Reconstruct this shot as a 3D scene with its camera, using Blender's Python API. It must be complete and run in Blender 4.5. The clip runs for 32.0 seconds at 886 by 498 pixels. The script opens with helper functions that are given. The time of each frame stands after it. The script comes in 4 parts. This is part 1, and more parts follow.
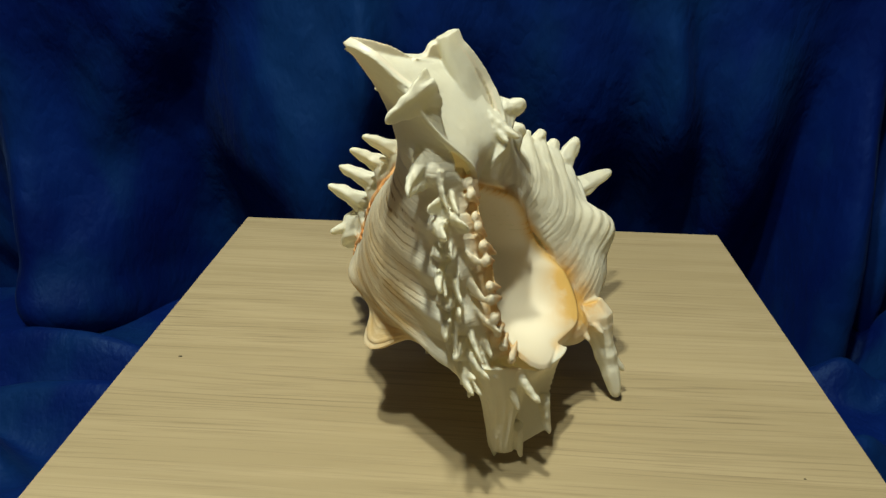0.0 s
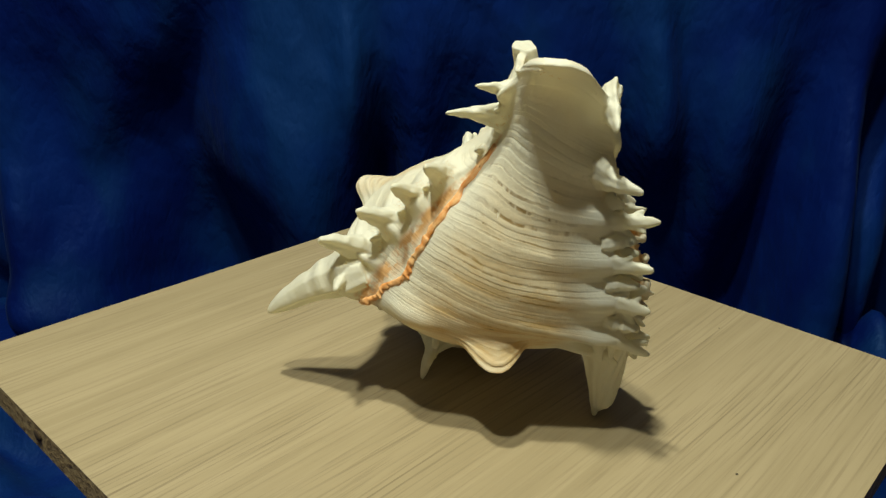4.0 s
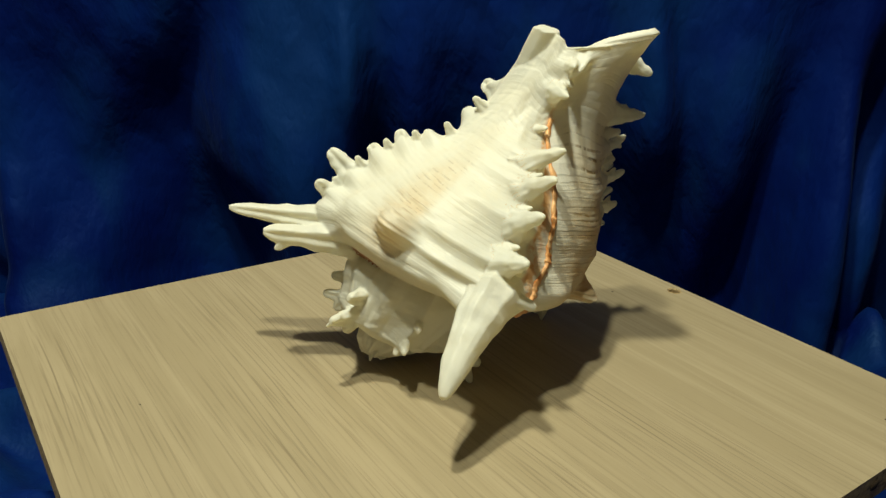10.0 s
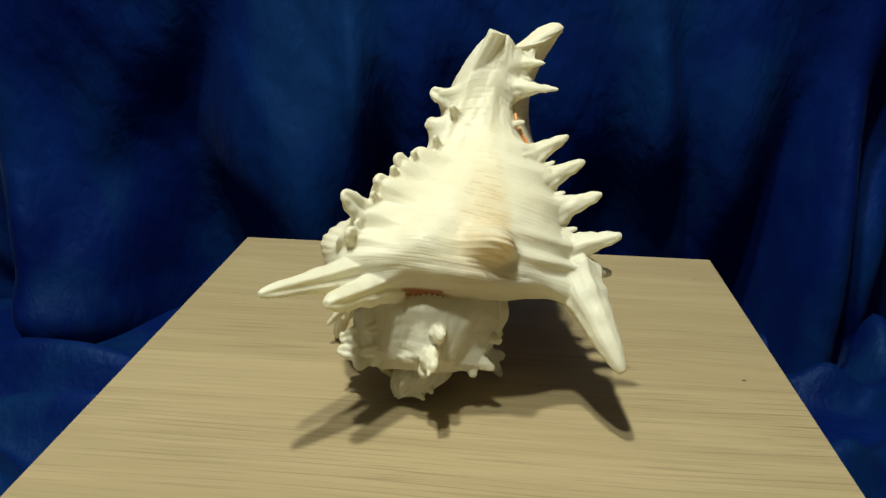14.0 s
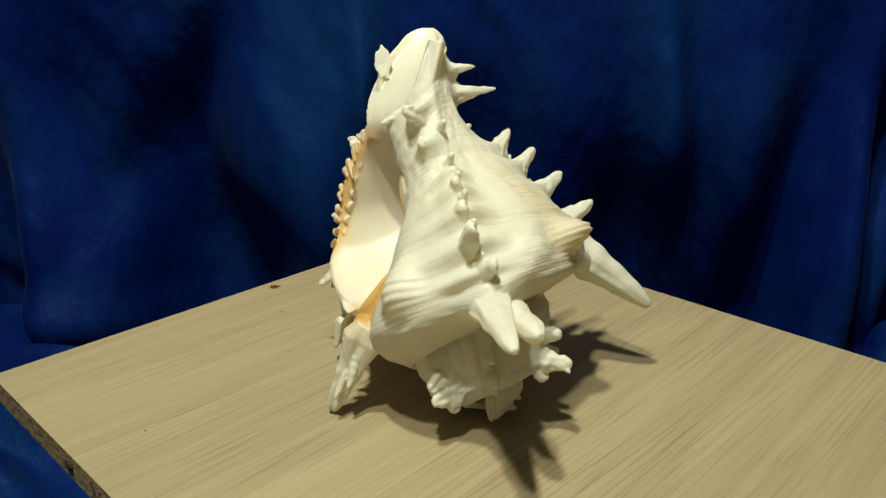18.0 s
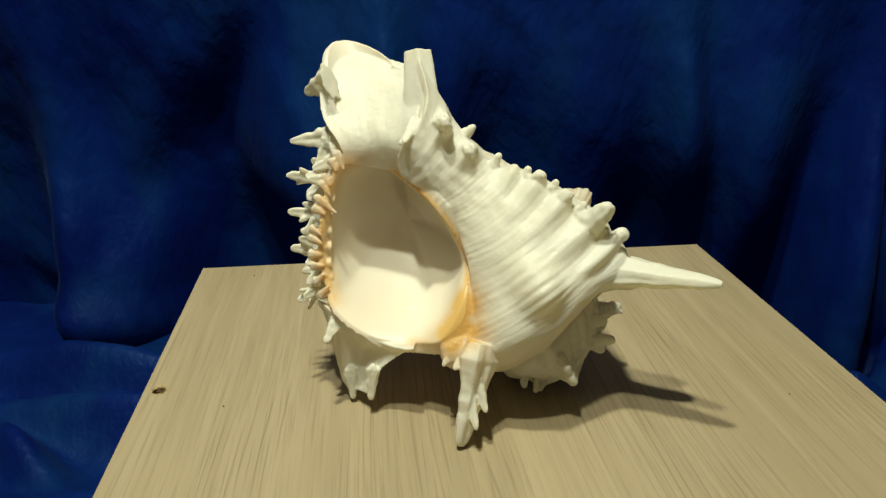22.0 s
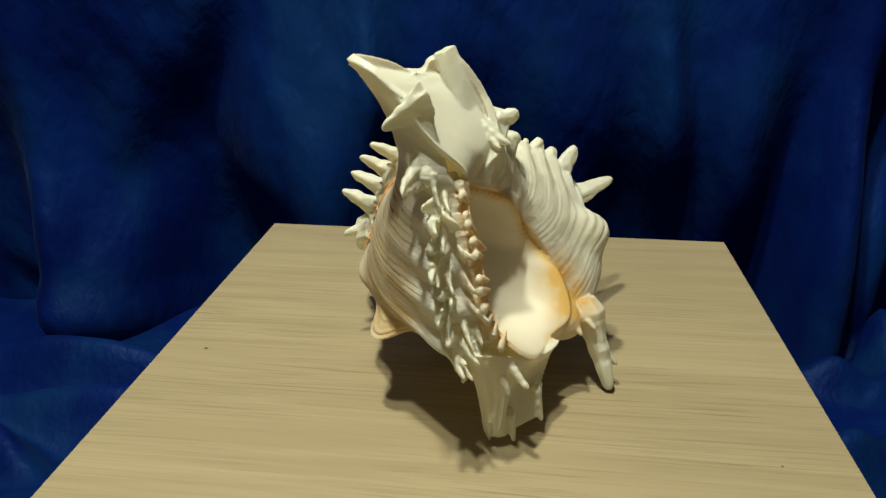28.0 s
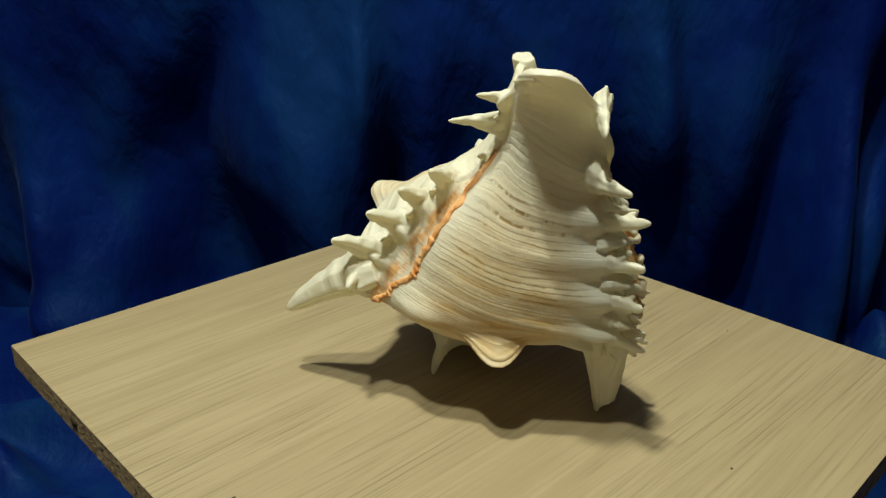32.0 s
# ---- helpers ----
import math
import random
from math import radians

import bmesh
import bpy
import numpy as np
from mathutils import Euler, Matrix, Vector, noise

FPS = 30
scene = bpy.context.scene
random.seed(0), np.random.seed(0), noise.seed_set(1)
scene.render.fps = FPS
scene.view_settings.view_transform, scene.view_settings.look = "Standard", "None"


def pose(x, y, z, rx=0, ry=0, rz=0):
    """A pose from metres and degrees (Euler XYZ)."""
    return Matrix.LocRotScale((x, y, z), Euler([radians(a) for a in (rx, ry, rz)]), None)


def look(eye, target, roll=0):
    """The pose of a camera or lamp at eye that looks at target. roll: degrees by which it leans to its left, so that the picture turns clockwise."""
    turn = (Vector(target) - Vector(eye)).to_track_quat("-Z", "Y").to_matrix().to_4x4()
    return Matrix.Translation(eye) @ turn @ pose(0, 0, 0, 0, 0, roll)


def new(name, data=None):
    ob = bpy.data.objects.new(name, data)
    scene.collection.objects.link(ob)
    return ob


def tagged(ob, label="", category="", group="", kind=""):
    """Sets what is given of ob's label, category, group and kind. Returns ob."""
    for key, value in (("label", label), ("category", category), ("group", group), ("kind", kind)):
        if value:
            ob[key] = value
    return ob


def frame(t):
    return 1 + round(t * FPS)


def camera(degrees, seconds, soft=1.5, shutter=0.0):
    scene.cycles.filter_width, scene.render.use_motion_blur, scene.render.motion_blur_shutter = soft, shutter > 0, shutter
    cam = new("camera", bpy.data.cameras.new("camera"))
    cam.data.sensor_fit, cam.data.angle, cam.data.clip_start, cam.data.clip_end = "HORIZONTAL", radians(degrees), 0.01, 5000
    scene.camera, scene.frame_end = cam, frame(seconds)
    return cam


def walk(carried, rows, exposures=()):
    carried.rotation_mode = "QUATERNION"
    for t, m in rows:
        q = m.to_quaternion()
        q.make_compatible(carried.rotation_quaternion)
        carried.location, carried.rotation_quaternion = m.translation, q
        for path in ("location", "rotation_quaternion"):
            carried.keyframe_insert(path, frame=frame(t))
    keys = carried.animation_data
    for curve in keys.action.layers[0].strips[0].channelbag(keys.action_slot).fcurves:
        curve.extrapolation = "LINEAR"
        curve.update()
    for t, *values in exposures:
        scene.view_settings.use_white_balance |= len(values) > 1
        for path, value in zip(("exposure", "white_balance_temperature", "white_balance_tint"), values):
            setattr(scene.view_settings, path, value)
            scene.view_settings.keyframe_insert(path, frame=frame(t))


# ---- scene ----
# A big spiny sea snail shell turns on a square of chipboard in front of a blue cloth.
# World origin: the turning axis at the board's top face; board 0.40 x 0.43 m.
cam = camera(59.41, 32.0, soft=1.4)
walk(cam, [
    (0, look((-0.0026, -0.4013, 0.2369), (-0.0187, 0.0148, 0.0662), 1.29)),
    (0.5, look((-0.0022, -0.4022, 0.2368), (-0.0196, 0.0136, 0.0655), 1.22)),
    (1, look((-0.0019, -0.4040, 0.2372), (-0.0179, 0.0127, 0.0682), 1.21)),
    (1.5, look((-0.0012, -0.4059, 0.2376), (-0.0120, 0.0110, 0.0685), 1.34)),
    (2, look((-0.0011, -0.4066, 0.2383), (-0.0113, 0.0104, 0.0693), 1.44)),
    (2.5, look((-0.0002, -0.4069, 0.2379), (-0.0095, 0.0103, 0.0695), 1.31)),
    (3, look((-0.0002, -0.4069, 0.2382), (-0.0106, 0.0103, 0.0700), 1.14)),
    (3.5, look((-0.0006, -0.4079, 0.2390), (-0.0106, 0.0099, 0.0721), 1.06)),
    (4, look((-0.0014, -0.4085, 0.2398), (-0.0120, 0.0092, 0.0726), 1.04)),
    (4.5, look((-0.0013, -0.4081, 0.2402), (-0.0118, 0.0093, 0.0724), 0.91)),
    (6.5, look((0.0037, -0.4097, 0.2413), (-0.0045, 0.0080, 0.0740), 1.06)),
    (7, look((0.0034, -0.4098, 0.2418), (-0.0052, 0.0081, 0.0751), 0.90)),
    (7.5, look((0.0032, -0.4088, 0.2420), (-0.0068, 0.0090, 0.0750), 0.89)),
    (8, look((0.0034, -0.4089, 0.2412), (-0.0076, 0.0085, 0.0735), 0.83)),
    (8.5, look((0.0038, -0.4093, 0.2407), (-0.0063, 0.0084, 0.0735), 0.92)),
    (9, look((0.0042, -0.4102, 0.2403), (-0.0064, 0.0076, 0.0734), 1.12)),
    (9.5, look((0.0050, -0.4108, 0.2397), (-0.0065, 0.0065, 0.0717), 1.12)),
    (10, look((0.0051, -0.4116, 0.2396), (-0.0068, 0.0056, 0.0713), 1.09)),
    (10.5, look((0.0054, -0.4115, 0.2390), (-0.0065, 0.0058, 0.0709), 1.15)),
    (11, look((0.0045, -0.4121, 0.2399), (-0.0072, 0.0054, 0.0725), 1.07)),
    (11.5, look((0.0036, -0.4120, 0.2405), (-0.0090, 0.0055, 0.0729), 0.98)),
    (12, look((0.0040, -0.4122, 0.2418), (-0.0095, 0.0063, 0.0769), 0.93)),
    (12.5, look((0.0047, -0.4108, 0.2422), (-0.0085, 0.0076, 0.0771), 1.01)),
    (13, look((0.0048, -0.4111, 0.2424), (-0.0094, 0.0072, 0.0770), 1.08)),
    (13.5, look((0.0046, -0.4112, 0.2430), (-0.0096, 0.0062, 0.0754), 1.01)),
    (14, look((0.0045, -0.4112, 0.2434), (-0.0101, 0.0065, 0.0766), 1.00)),
    (14.5, look((0.0038, -0.4114, 0.2435), (-0.0136, 0.0065, 0.0773), 1.02)),
    (16.5, look((0.0023, -0.4085, 0.2439), (-0.0130, 0.0095, 0.0779), 1.04)),
    (17, look((0.0017, -0.4108, 0.2451), (-0.0146, 0.0080, 0.0814), 0.93)),
    (17.5, look((0.0008, -0.4109, 0.2463), (-0.0163, 0.0075, 0.0816), 0.86)),
    (18, look((-0.0004, -0.4103, 0.2475), (-0.0175, 0.0078, 0.0820), 0.93)),
    (18.5, look((-0.0010, -0.4096, 0.2471), (-0.0196, 0.0089, 0.0828), 0.80)),
    (19, look((-0.0012, -0.4095, 0.2465), (-0.0218, 0.0090, 0.0824), 0.78)),
    (19.5, look((0.0003, -0.4106, 0.2457), (-0.0167, 0.0073, 0.0796), 0.86)),
    (20, look((0.0004, -0.4141, 0.2454), (-0.0166, 0.0046, 0.0813), 0.85)),
    (20.5, look((-0.0005, -0.4210, 0.2461), (-0.0208, -0.0011, 0.0855), 0.86)),
    (21, look((-0.0022, -0.4261, 0.2462), (-0.0248, -0.0044, 0.0906), 0.75)),
    (21.5, look((-0.0040, -0.4303, 0.2460), (-0.0312, -0.0094, 0.0893), 0.71)),
    (22, look((-0.0050, -0.4321, 0.2454), (-0.0313, -0.0124, 0.0854), 0.68)),
    (22.5, look((-0.0053, -0.4336, 0.2448), (-0.0308, -0.0131, 0.0865), 0.77)),
    (23, look((-0.0055, -0.4358, 0.2448), (-0.0308, -0.0156, 0.0858), 0.83)),
    (23.5, look((-0.0052, -0.4360, 0.2443), (-0.0299, -0.0160, 0.0846), 0.81)),
    (24, look((-0.0050, -0.4361, 0.2440), (-0.0287, -0.0157, 0.0852), 0.78)),
    (24.5, look((-0.0051, -0.4351, 0.2437), (-0.0294, -0.0152, 0.0838), 0.67)),
    (25, look((-0.0050, -0.4351, 0.2440), (-0.0320, -0.0149, 0.0850), 0.63)),
    (25.5, look((-0.0047, -0.4346, 0.2437), (-0.0282, -0.0147, 0.0835), 0.62)),
    (27.5, look((-0.0010, -0.4330, 0.2414), (-0.0175, -0.0141, 0.0779), 0.52)),
    (28, look((-0.0009, -0.4329, 0.2412), (-0.0200, -0.0138, 0.0782), 0.47)),
    (28.5, look((-0.0009, -0.4323, 0.2409), (-0.0214, -0.0127, 0.0798), 0.49)),
    (29, look((-0.0015, -0.4325, 0.2412), (-0.0235, -0.0131, 0.0796), 0.41)),
    (29.5, look((-0.0017, -0.4324, 0.2413), (-0.0218, -0.0137, 0.0775), 0.41)),
    (30, look((-0.0017, -0.4324, 0.2415), (-0.0199, -0.0142, 0.0761), 0.40)),
    (30.5, look((-0.0014, -0.4314, 0.2418), (-0.0187, -0.0121, 0.0793), 0.38)),
    (31, look((-0.0009, -0.4301, 0.2419), (-0.0157, -0.0114, 0.0778), 0.48)),
    (31.5, look((-0.0013, -0.4302, 0.2429), (-0.0171, -0.0110, 0.0801), 0.32)),
    (32, look((-0.0013, -0.4296, 0.2437), (-0.0171, -0.0102, 0.0813), 0.12)),
], exposures=[(0, 0.0), (32, 0.0)])

# ---------------------------------------------------------------- light
world = bpy.data.worlds.new("room_dark")
world.use_nodes = True
bg = world.node_tree.nodes["Background"]
bg.inputs[0].default_value = (0.60, 0.68, 0.85, 1)
bg.inputs[1].default_value = 0.0003
scene.world = world

# two bulbs of one ceiling fitting: every shadow is double
for bulb_at, power in (((-0.202, -0.229, 1.373), 58), ((-0.190, -0.490, 1.373), 42)):
    lamp_data = bpy.data.lights.new("ceiling_bulb_light", "POINT")
    lamp_data.shadow_soft_size = 0.035
    lamp_data.energy = power
    lamp_data.color = (1.0, 1.0, 0.76)
    new("ceiling_bulb_light", lamp_data).matrix_world = look(bulb_at, (0.0, 0.05, 0.0))

# ---------------------------------------------------------------- small helpers
def part(name, verts, faces, material, parent=None, label="", uvs=None, smooth=True):
    me = bpy.data.meshes.new(name)
    me.from_pydata([tuple(v) for v in verts], [], faces)
    if uvs is not None:
        lay = me.uv_layers.new(name="UVMap")
        idx = np.empty(len(me.loops), dtype=np.int32)
        me.loops.foreach_get("vertex_index", idx)
        lay.data.foreach_set("uv", np.asarray(uvs, dtype=np.float32)[idx].ravel())
    if smooth:
        me.polygons.foreach_set("use_smooth", [True] * len(me.polygons))
    me.materials.append(material)
    me.update()
    ob = new(name, me)
    if parent:
        ob.parent = parent
    if label:
        tagged(ob, label)
    return ob


def grid_faces(nu, nv, close_v=False, flip=False):
    out = []
    for i in range(nu - 1):
        for j in range(nv if close_v else nv - 1):
            a, b = i * nv + j, i * nv + (j + 1) % nv
            c, d = b + nv, a + nv
            out.append((a, d, c, b) if flip else (a, b, c, d))
    return out


def bm_part(name, bm, material, parent=None, label="", smooth=False):
    me = bpy.data.meshes.new(name)
    bmesh.ops.recalc_face_normals(bm, faces=bm.faces)
    bm.to_mesh(me)
    bm.free()
    if smooth:
        me.polygons.foreach_set("use_smooth", [True] * len(me.polygons))
    me.materials.append(material)
    ob = new(name, me)
    if parent:
        ob.parent = parent
    if label:
        tagged(ob, label)
    return ob


def box_bm(x0, x1, y0, y1, z0, z1, bevel=0.0, seg=2):
    bm = bmesh.new()
    bmesh.ops.create_cube(bm, size=1, matrix=Matrix.LocRotScale(((x0 + x1) / 2, (y0 + y1) / 2, (z0 + z1) / 2), None, (x1 - x0, y1 - y0, z1 - z0)))
    if bevel:
        bmesh.ops.bevel(bm, geom=bm.edges[:], offset=bevel, segments=seg, affect="EDGES", profile=0.6)
    return bm


# ---------------------------------------------------------------- materials
class Nodes:
    """Short writing of node trees."""

    def __init__(self, name):
        self.mat = bpy.data.materials.new(name)
        self.mat.use_nodes = True
        self.t = self.mat.node_tree
        self.bsdf = self.t.nodes["Principled BSDF"]

    def add(self, kind, **kw):
        n = self.t.nodes.new(kind)
        for k, v in kw.items():
            if k == "op":
                n.operation = v
            elif k == "blend":
                n.blend_type = v
            elif k == "kind":
                n.wave_type = v
            elif k == "profile":
                n.wave_profile = v
            elif k == "bands":
                n.bands_direction = v
            elif k == "feature":
                n.feature = v
        return n

    def link(self, a, b):
        self.t.links.new(a, b)

    def put(self, n, slot, v):
        if isinstance(v, bpy.types.NodeSocket):
            self.link(v, n.inputs[slot])
        else:
            n.inputs[slot].default_value = v

    def math(self, op, a, b=0.0, c=0.0, clamp=False):
        n = self.add("ShaderNodeMath", op=op)
        n.use_clamp = clamp
        for i, v in enumerate((a, b, c)):
            self.put(n, i, v)
        return n.outputs[0]

    def mapped(self, v, a, b, c=0.0, d=1.0):
        n = self.add("ShaderNodeMapRange")
        n.interpolation_type = "SMOOTHSTEP"
        for i, q in enumerate((v, a, b, c, d)):
            self.put(n, i, q)
        return n.outputs[0]

    def noise(self, vec, scale, detail=4.0, rough=0.55, dist=0.0):
        n = self.add("ShaderNodeTexNoise")
        if vec is not None:
            self.link(vec, n.inputs["Vector"])
        n.inputs["Scale"].default_value = scale
        n.inputs["Detail"].default_value = detail
        n.inputs["Roughness"].default_value = rough
        n.inputs["Distortion"].default_value = dist
        return n.outputs["Fac"]

    def mix(self, fac, a, b, blend="MIX"):
        n = self.add("ShaderNodeMix")
        n.data_type = "RGBA"
        n.blend_type = blend
        self.put(n, 0, fac)
        self.put(n, 6, a)
        self.put(n, 7, b)
        return n.outputs[2]

    def coords(self, which="Object", scale=(1, 1, 1), rot=(0, 0, 0)):
        tc = self.add("ShaderNodeTexCoord")
        mp = self.add("ShaderNodeMapping")
        self.link(tc.outputs[which], mp.inputs[0])
        mp.inputs["Scale"].default_value = scale
        mp.inputs["Rotation"].default_value = rot
        return mp.outputs[0]

    def bump(self, h, strength, dist):
        n = self.add("ShaderNodeBump")
        n.inputs["Strength"].default_value = strength
        n.inputs["Distance"].default_value = dist
        self.link(h, n.inputs["Height"])
        self.link(n.outputs[0], self.bsdf.inputs["Normal"])

    def translucent(self, colour, amount):
        """Lets part of the light through, as thin shell does."""
        tr = self.add("ShaderNodeBsdfTranslucent")
        mx = self.add("ShaderNodeMixShader")
        self.put(tr, 0, colour)
        mx.inputs[0].default_value = amount
        out = self.t.nodes["Material Output"]
        self.link(self.bsdf.outputs[0], mx.inputs[1])
        self.link(tr.outputs[0], mx.inputs[2])
        self.link(mx.outputs[0], out.inputs["Surface"])

    def done(self, colour, rough=0.5, **kw):
        self.put(self.bsdf, "Base Color", colour)
        self.put(self.bsdf, "Roughness", rough)
        for k, v in kw.items():
            self.put(self.bsdf, k, v)
        return self.mat


def rgb(r, g, b):
    return (r, g, b, 1.0)


def blush(n, ob):
    """How much orange pigment: the third number of "growth", broken up a little."""
    att = n.add("ShaderNodeAttribute")
    att.attribute_name = "growth"
    sep = n.add("ShaderNodeSeparateXYZ")
    n.link(att.outputs["Vector"], sep.inputs[0])
    return n.math("MULTIPLY", sep.outputs[2], n.mapped(n.noise(ob, 130, 4, 0.6), 0.30, 0.55, 0.6, 1.0), clamp=True)


def shell_material(name, pattern):
    n = Nodes(name)
    ob = n.coords("Object")
    big = n.noise(ob, 28, 5, 0.6)
    fine = n.noise(ob, 420, 4, 0.6)
    col = n.mix(n.mapped(big, 0.35, 0.7), rgb(0.90, 0.925, 0.885), rgb(0.885, 0.89, 0.815))
    grime = n.mapped(n.noise(ob, 95, 6, 0.7), 0.60, 0.78)
    col = n.mix(n.math("MULTIPLY", grime, 0.14), col, rgb(0.55, 0.42, 0.26))
    if pattern:
        # u: growth angle in turns of 100 degrees, v: 0 suture .. 1 canal
        att = n.add("ShaderNodeAttribute")
        att.attribute_name = "growth"
        sep = n.add("ShaderNodeSeparateXYZ")
        n.link(att.outputs["Vector"], sep.inputs[0])
        u, v = sep.outputs[0], sep.outputs[1]
        warp = n.noise(ob, 60, 3, 0.5)
        vv = n.math("ADD", v, n.math("MULTIPLY", n.math("SUBTRACT", warp, 0.5), 0.012))
        comb = n.add("ShaderNodeCombineXYZ")
        n.link(n.math("MULTIPLY", u, 5.0), comb.inputs[0])
        n.link(n.math("MULTIPLY", vv, 34.0), comb.inputs[1])
        streak = n.noise(comb.outputs[0], 1.0, 4, 0.65)
        comb3 = n.add("ShaderNodeCombineXYZ")
        n.link(n.math("MULTIPLY", u, 1.5), comb3.inputs[0])
        n.link(n.math("MULTIPLY", vv, 115.0), comb3.inputs[1])
        thread = n.noise(comb3.outputs[0], 1.0, 1, 0.4)
        # thin dark threads in the grooves between the cords, broken into dashes
        uneven = n.add("ShaderNodeCombineXYZ")
        n.link(n.math("MULTIPLY", v, 17.0), uneven.inputs[1])
        n.link(n.math("MULTIPLY", u, 0.6), uneven.inputs[0])
        sway = n.math("ADD", n.math("MULTIPLY", n.math("SUBTRACT", warp, 0.5), 0.010), n.math("MULTIPLY", n.math("SUBTRACT", n.noise(uneven.outputs[0], 1.0, 2, 0.6), 0.5), 0.055))
        turn42 = n.math("MULTIPLY", n.math("ADD", v, sway), 60.0)
        groove = n.mapped(n.math("ABSOLUTE", n.math("SUBTRACT", n.math("FRACT", turn42), 0.5)), 0.18, 0.06)
        comb5 = n.add("ShaderNodeCombineXYZ")
        n.link(n.math("MULTIPLY", u, 10.0), comb5.inputs[0])
        n.link(n.math("MULTIPLY", n.math("FLOOR", turn42), 3.7), comb5.inputs[1])
        dash = n.noise(comb5.outputs[0], 1.0, 3, 0.6)
        lines = n.math("MULTIPLY", groove, n.math("MULTIPLY", n.mapped(dash, 0.42, 0.52, 0.05, 1.0), n.mapped(streak, 0.36, 0.48, 0.35, 1.0)))
        comb2 = n.add("ShaderNodeCombineXYZ")
        n.link(n.math("MULTIPLY", u, 9.0), comb2.inputs[0])
        n.link(n.math("MULTIPLY", vv, 30.0), comb2.inputs[1])
        blot = n.noise(comb2.outputs[0], 1.0, 4, 0.6)
        # panels between the ridges carry the brown lines
        pan = n.math("MAXIMUM", n.math("MULTIPLY", n.mapped(u, -0.82, -0.52), n.mapped(u, -0.08, -0.24)),
                     n.math("MULTIPLY", n.math("MULTIPLY", n.mapped(u, -1.80, -1.57), n.mapped(u, -1.42, -1.50)), n.mapped(v, 0.72, 0.50, 0.10, 0.45)))
        band = n.math("MULTIPLY", n.mapped(v, 0.28, 0.54, 0.25, 1.0), n.mapped(v, 0.86, 0.76))
        belts = n.add("ShaderNodeCombineXYZ")
        n.link(n.math("MULTIPLY", u, 1.2), belts.inputs[0])
        n.link(n.math("MULTIPLY", vv, 21.0), belts.inputs[1])
        belt = n.noise(belts.outputs[0], 1.0, 2, 0.5)
        amt = n.math("MULTIPLY", n.math("MULTIPLY", pan, band), n.math("MULTIPLY", lines, n.mapped(belt, 0.42, 0.53, 0.35, 1.0)))
        col = n.mix(n.math("MULTIPLY", n.math("MULTIPLY", amt, n.mapped(blot, 0.30, 0.55, 0.6, 1.0)), 1.0, clamp=True), col, rgb(0.13, 0.065, 0.022))
        tan = n.math("MULTIPLY", n.math("MULTIPLY", pan, n.mapped(v, 0.16, 0.30)), n.mapped(v, 0.84, 0.50))
        col = n.mix(n.math("MULTIPLY", tan, n.math("MULTIPLY", n.mapped(blot, 0.32, 0.62, 0.25, 0.8), n.mapped(belt, 0.40, 0.56, 0.5, 1.0))), col, rgb(0.66, 0.43, 0.15))
        col = n.mix(n.math("MULTIPLY", n.math("MULTIPLY", pan, n.mapped(v, 0.88, 0.70)), 0.36), col, rgb(0.83, 0.65, 0.33))
        dark = n.math("MULTIPLY", n.math("MULTIPLY", amt, n.mapped(blot, 0.60, 0.70)), 0.9)
        col = n.mix(dark, col, rgb(0.05, 0.035, 0.025))
        # orange growth line in front of the second ridge
        org = n.math("MULTIPLY", n.mapped(u, -0.95, -0.91), n.mapped(u, -0.82, -0.89))
        org = n.math("MULTIPLY", org, n.math("MULTIPLY", n.mapped(v, 0.15, 0.25), n.mapped(v, 0.90, 0.78)))
        org = n.math("MULTIPLY", org, n.mapped(n.noise(ob, 150, 4, 0.6), 0.36, 0.56, 0.15, 1.0))
        col = n.mix(n.math("MULTIPLY", org, 0.85), col, rgb(0.72, 0.38, 0.11))
        # rusty crack along the suture
        crk = n.math("MULTIPLY", n.math("MULTIPLY", n.mapped(u, -2.02, -1.92), n.mapped(u, -1.58, -1.70)), n.mapped(v, 0.07, 0.04))
        col = n.mix(n.math("MULTIPLY", n.math("MULTIPLY", crk, n.mapped(warp, 0.46, 0.54)), 0.9), col, rgb(0.40, 0.13, 0.03))
    col = n.mix(blush(n, ob), col, rgb(0.84, 0.53, 0.17))
    rough = n.noise(ob, 170, 5, 0.62)
    relief = n.math("ADD", n.math("MULTIPLY", rough, 0.7), n.math("MULTIPLY", fine, 0.2))
    if pattern:
        comb4 = n.add("ShaderNodeCombineXYZ")
        n.link(n.math("MULTIPLY", u, 45.0), comb4.inputs[0])
        n.link(n.math("MULTIPLY", vv, 6.0), comb4.inputs[1])
        relief = n.math("ADD", relief, n.math("MULTIPLY", thread, 0.3))
        relief = n.math("SUBTRACT", relief, n.math("MULTIPLY", belt, 0.9))
        relief = n.math("SUBTRACT", relief, n.math("MULTIPLY", groove, n.mapped(u, -1.9, -1.0, 0.05, 0.15)))
        relief = n.math("ADD", relief, n.math("MULTIPLY", n.noise(comb4.outputs[0], 1.0, 3, 0.6), 0.10))
    n.bump(relief, 0.5, 0.0014)
    n.translucent(n.mix(1.0, col, rgb(1.0, 0.88, 0.60), "MULTIPLY"), 0.40)
    return n.done(col, n.mapped(fine, 0.3, 0.7, 0.38, 0.55))


SHELL = shell_material("shell_white", False)
SHELL_BODY = shell_material("shell_banded", True)


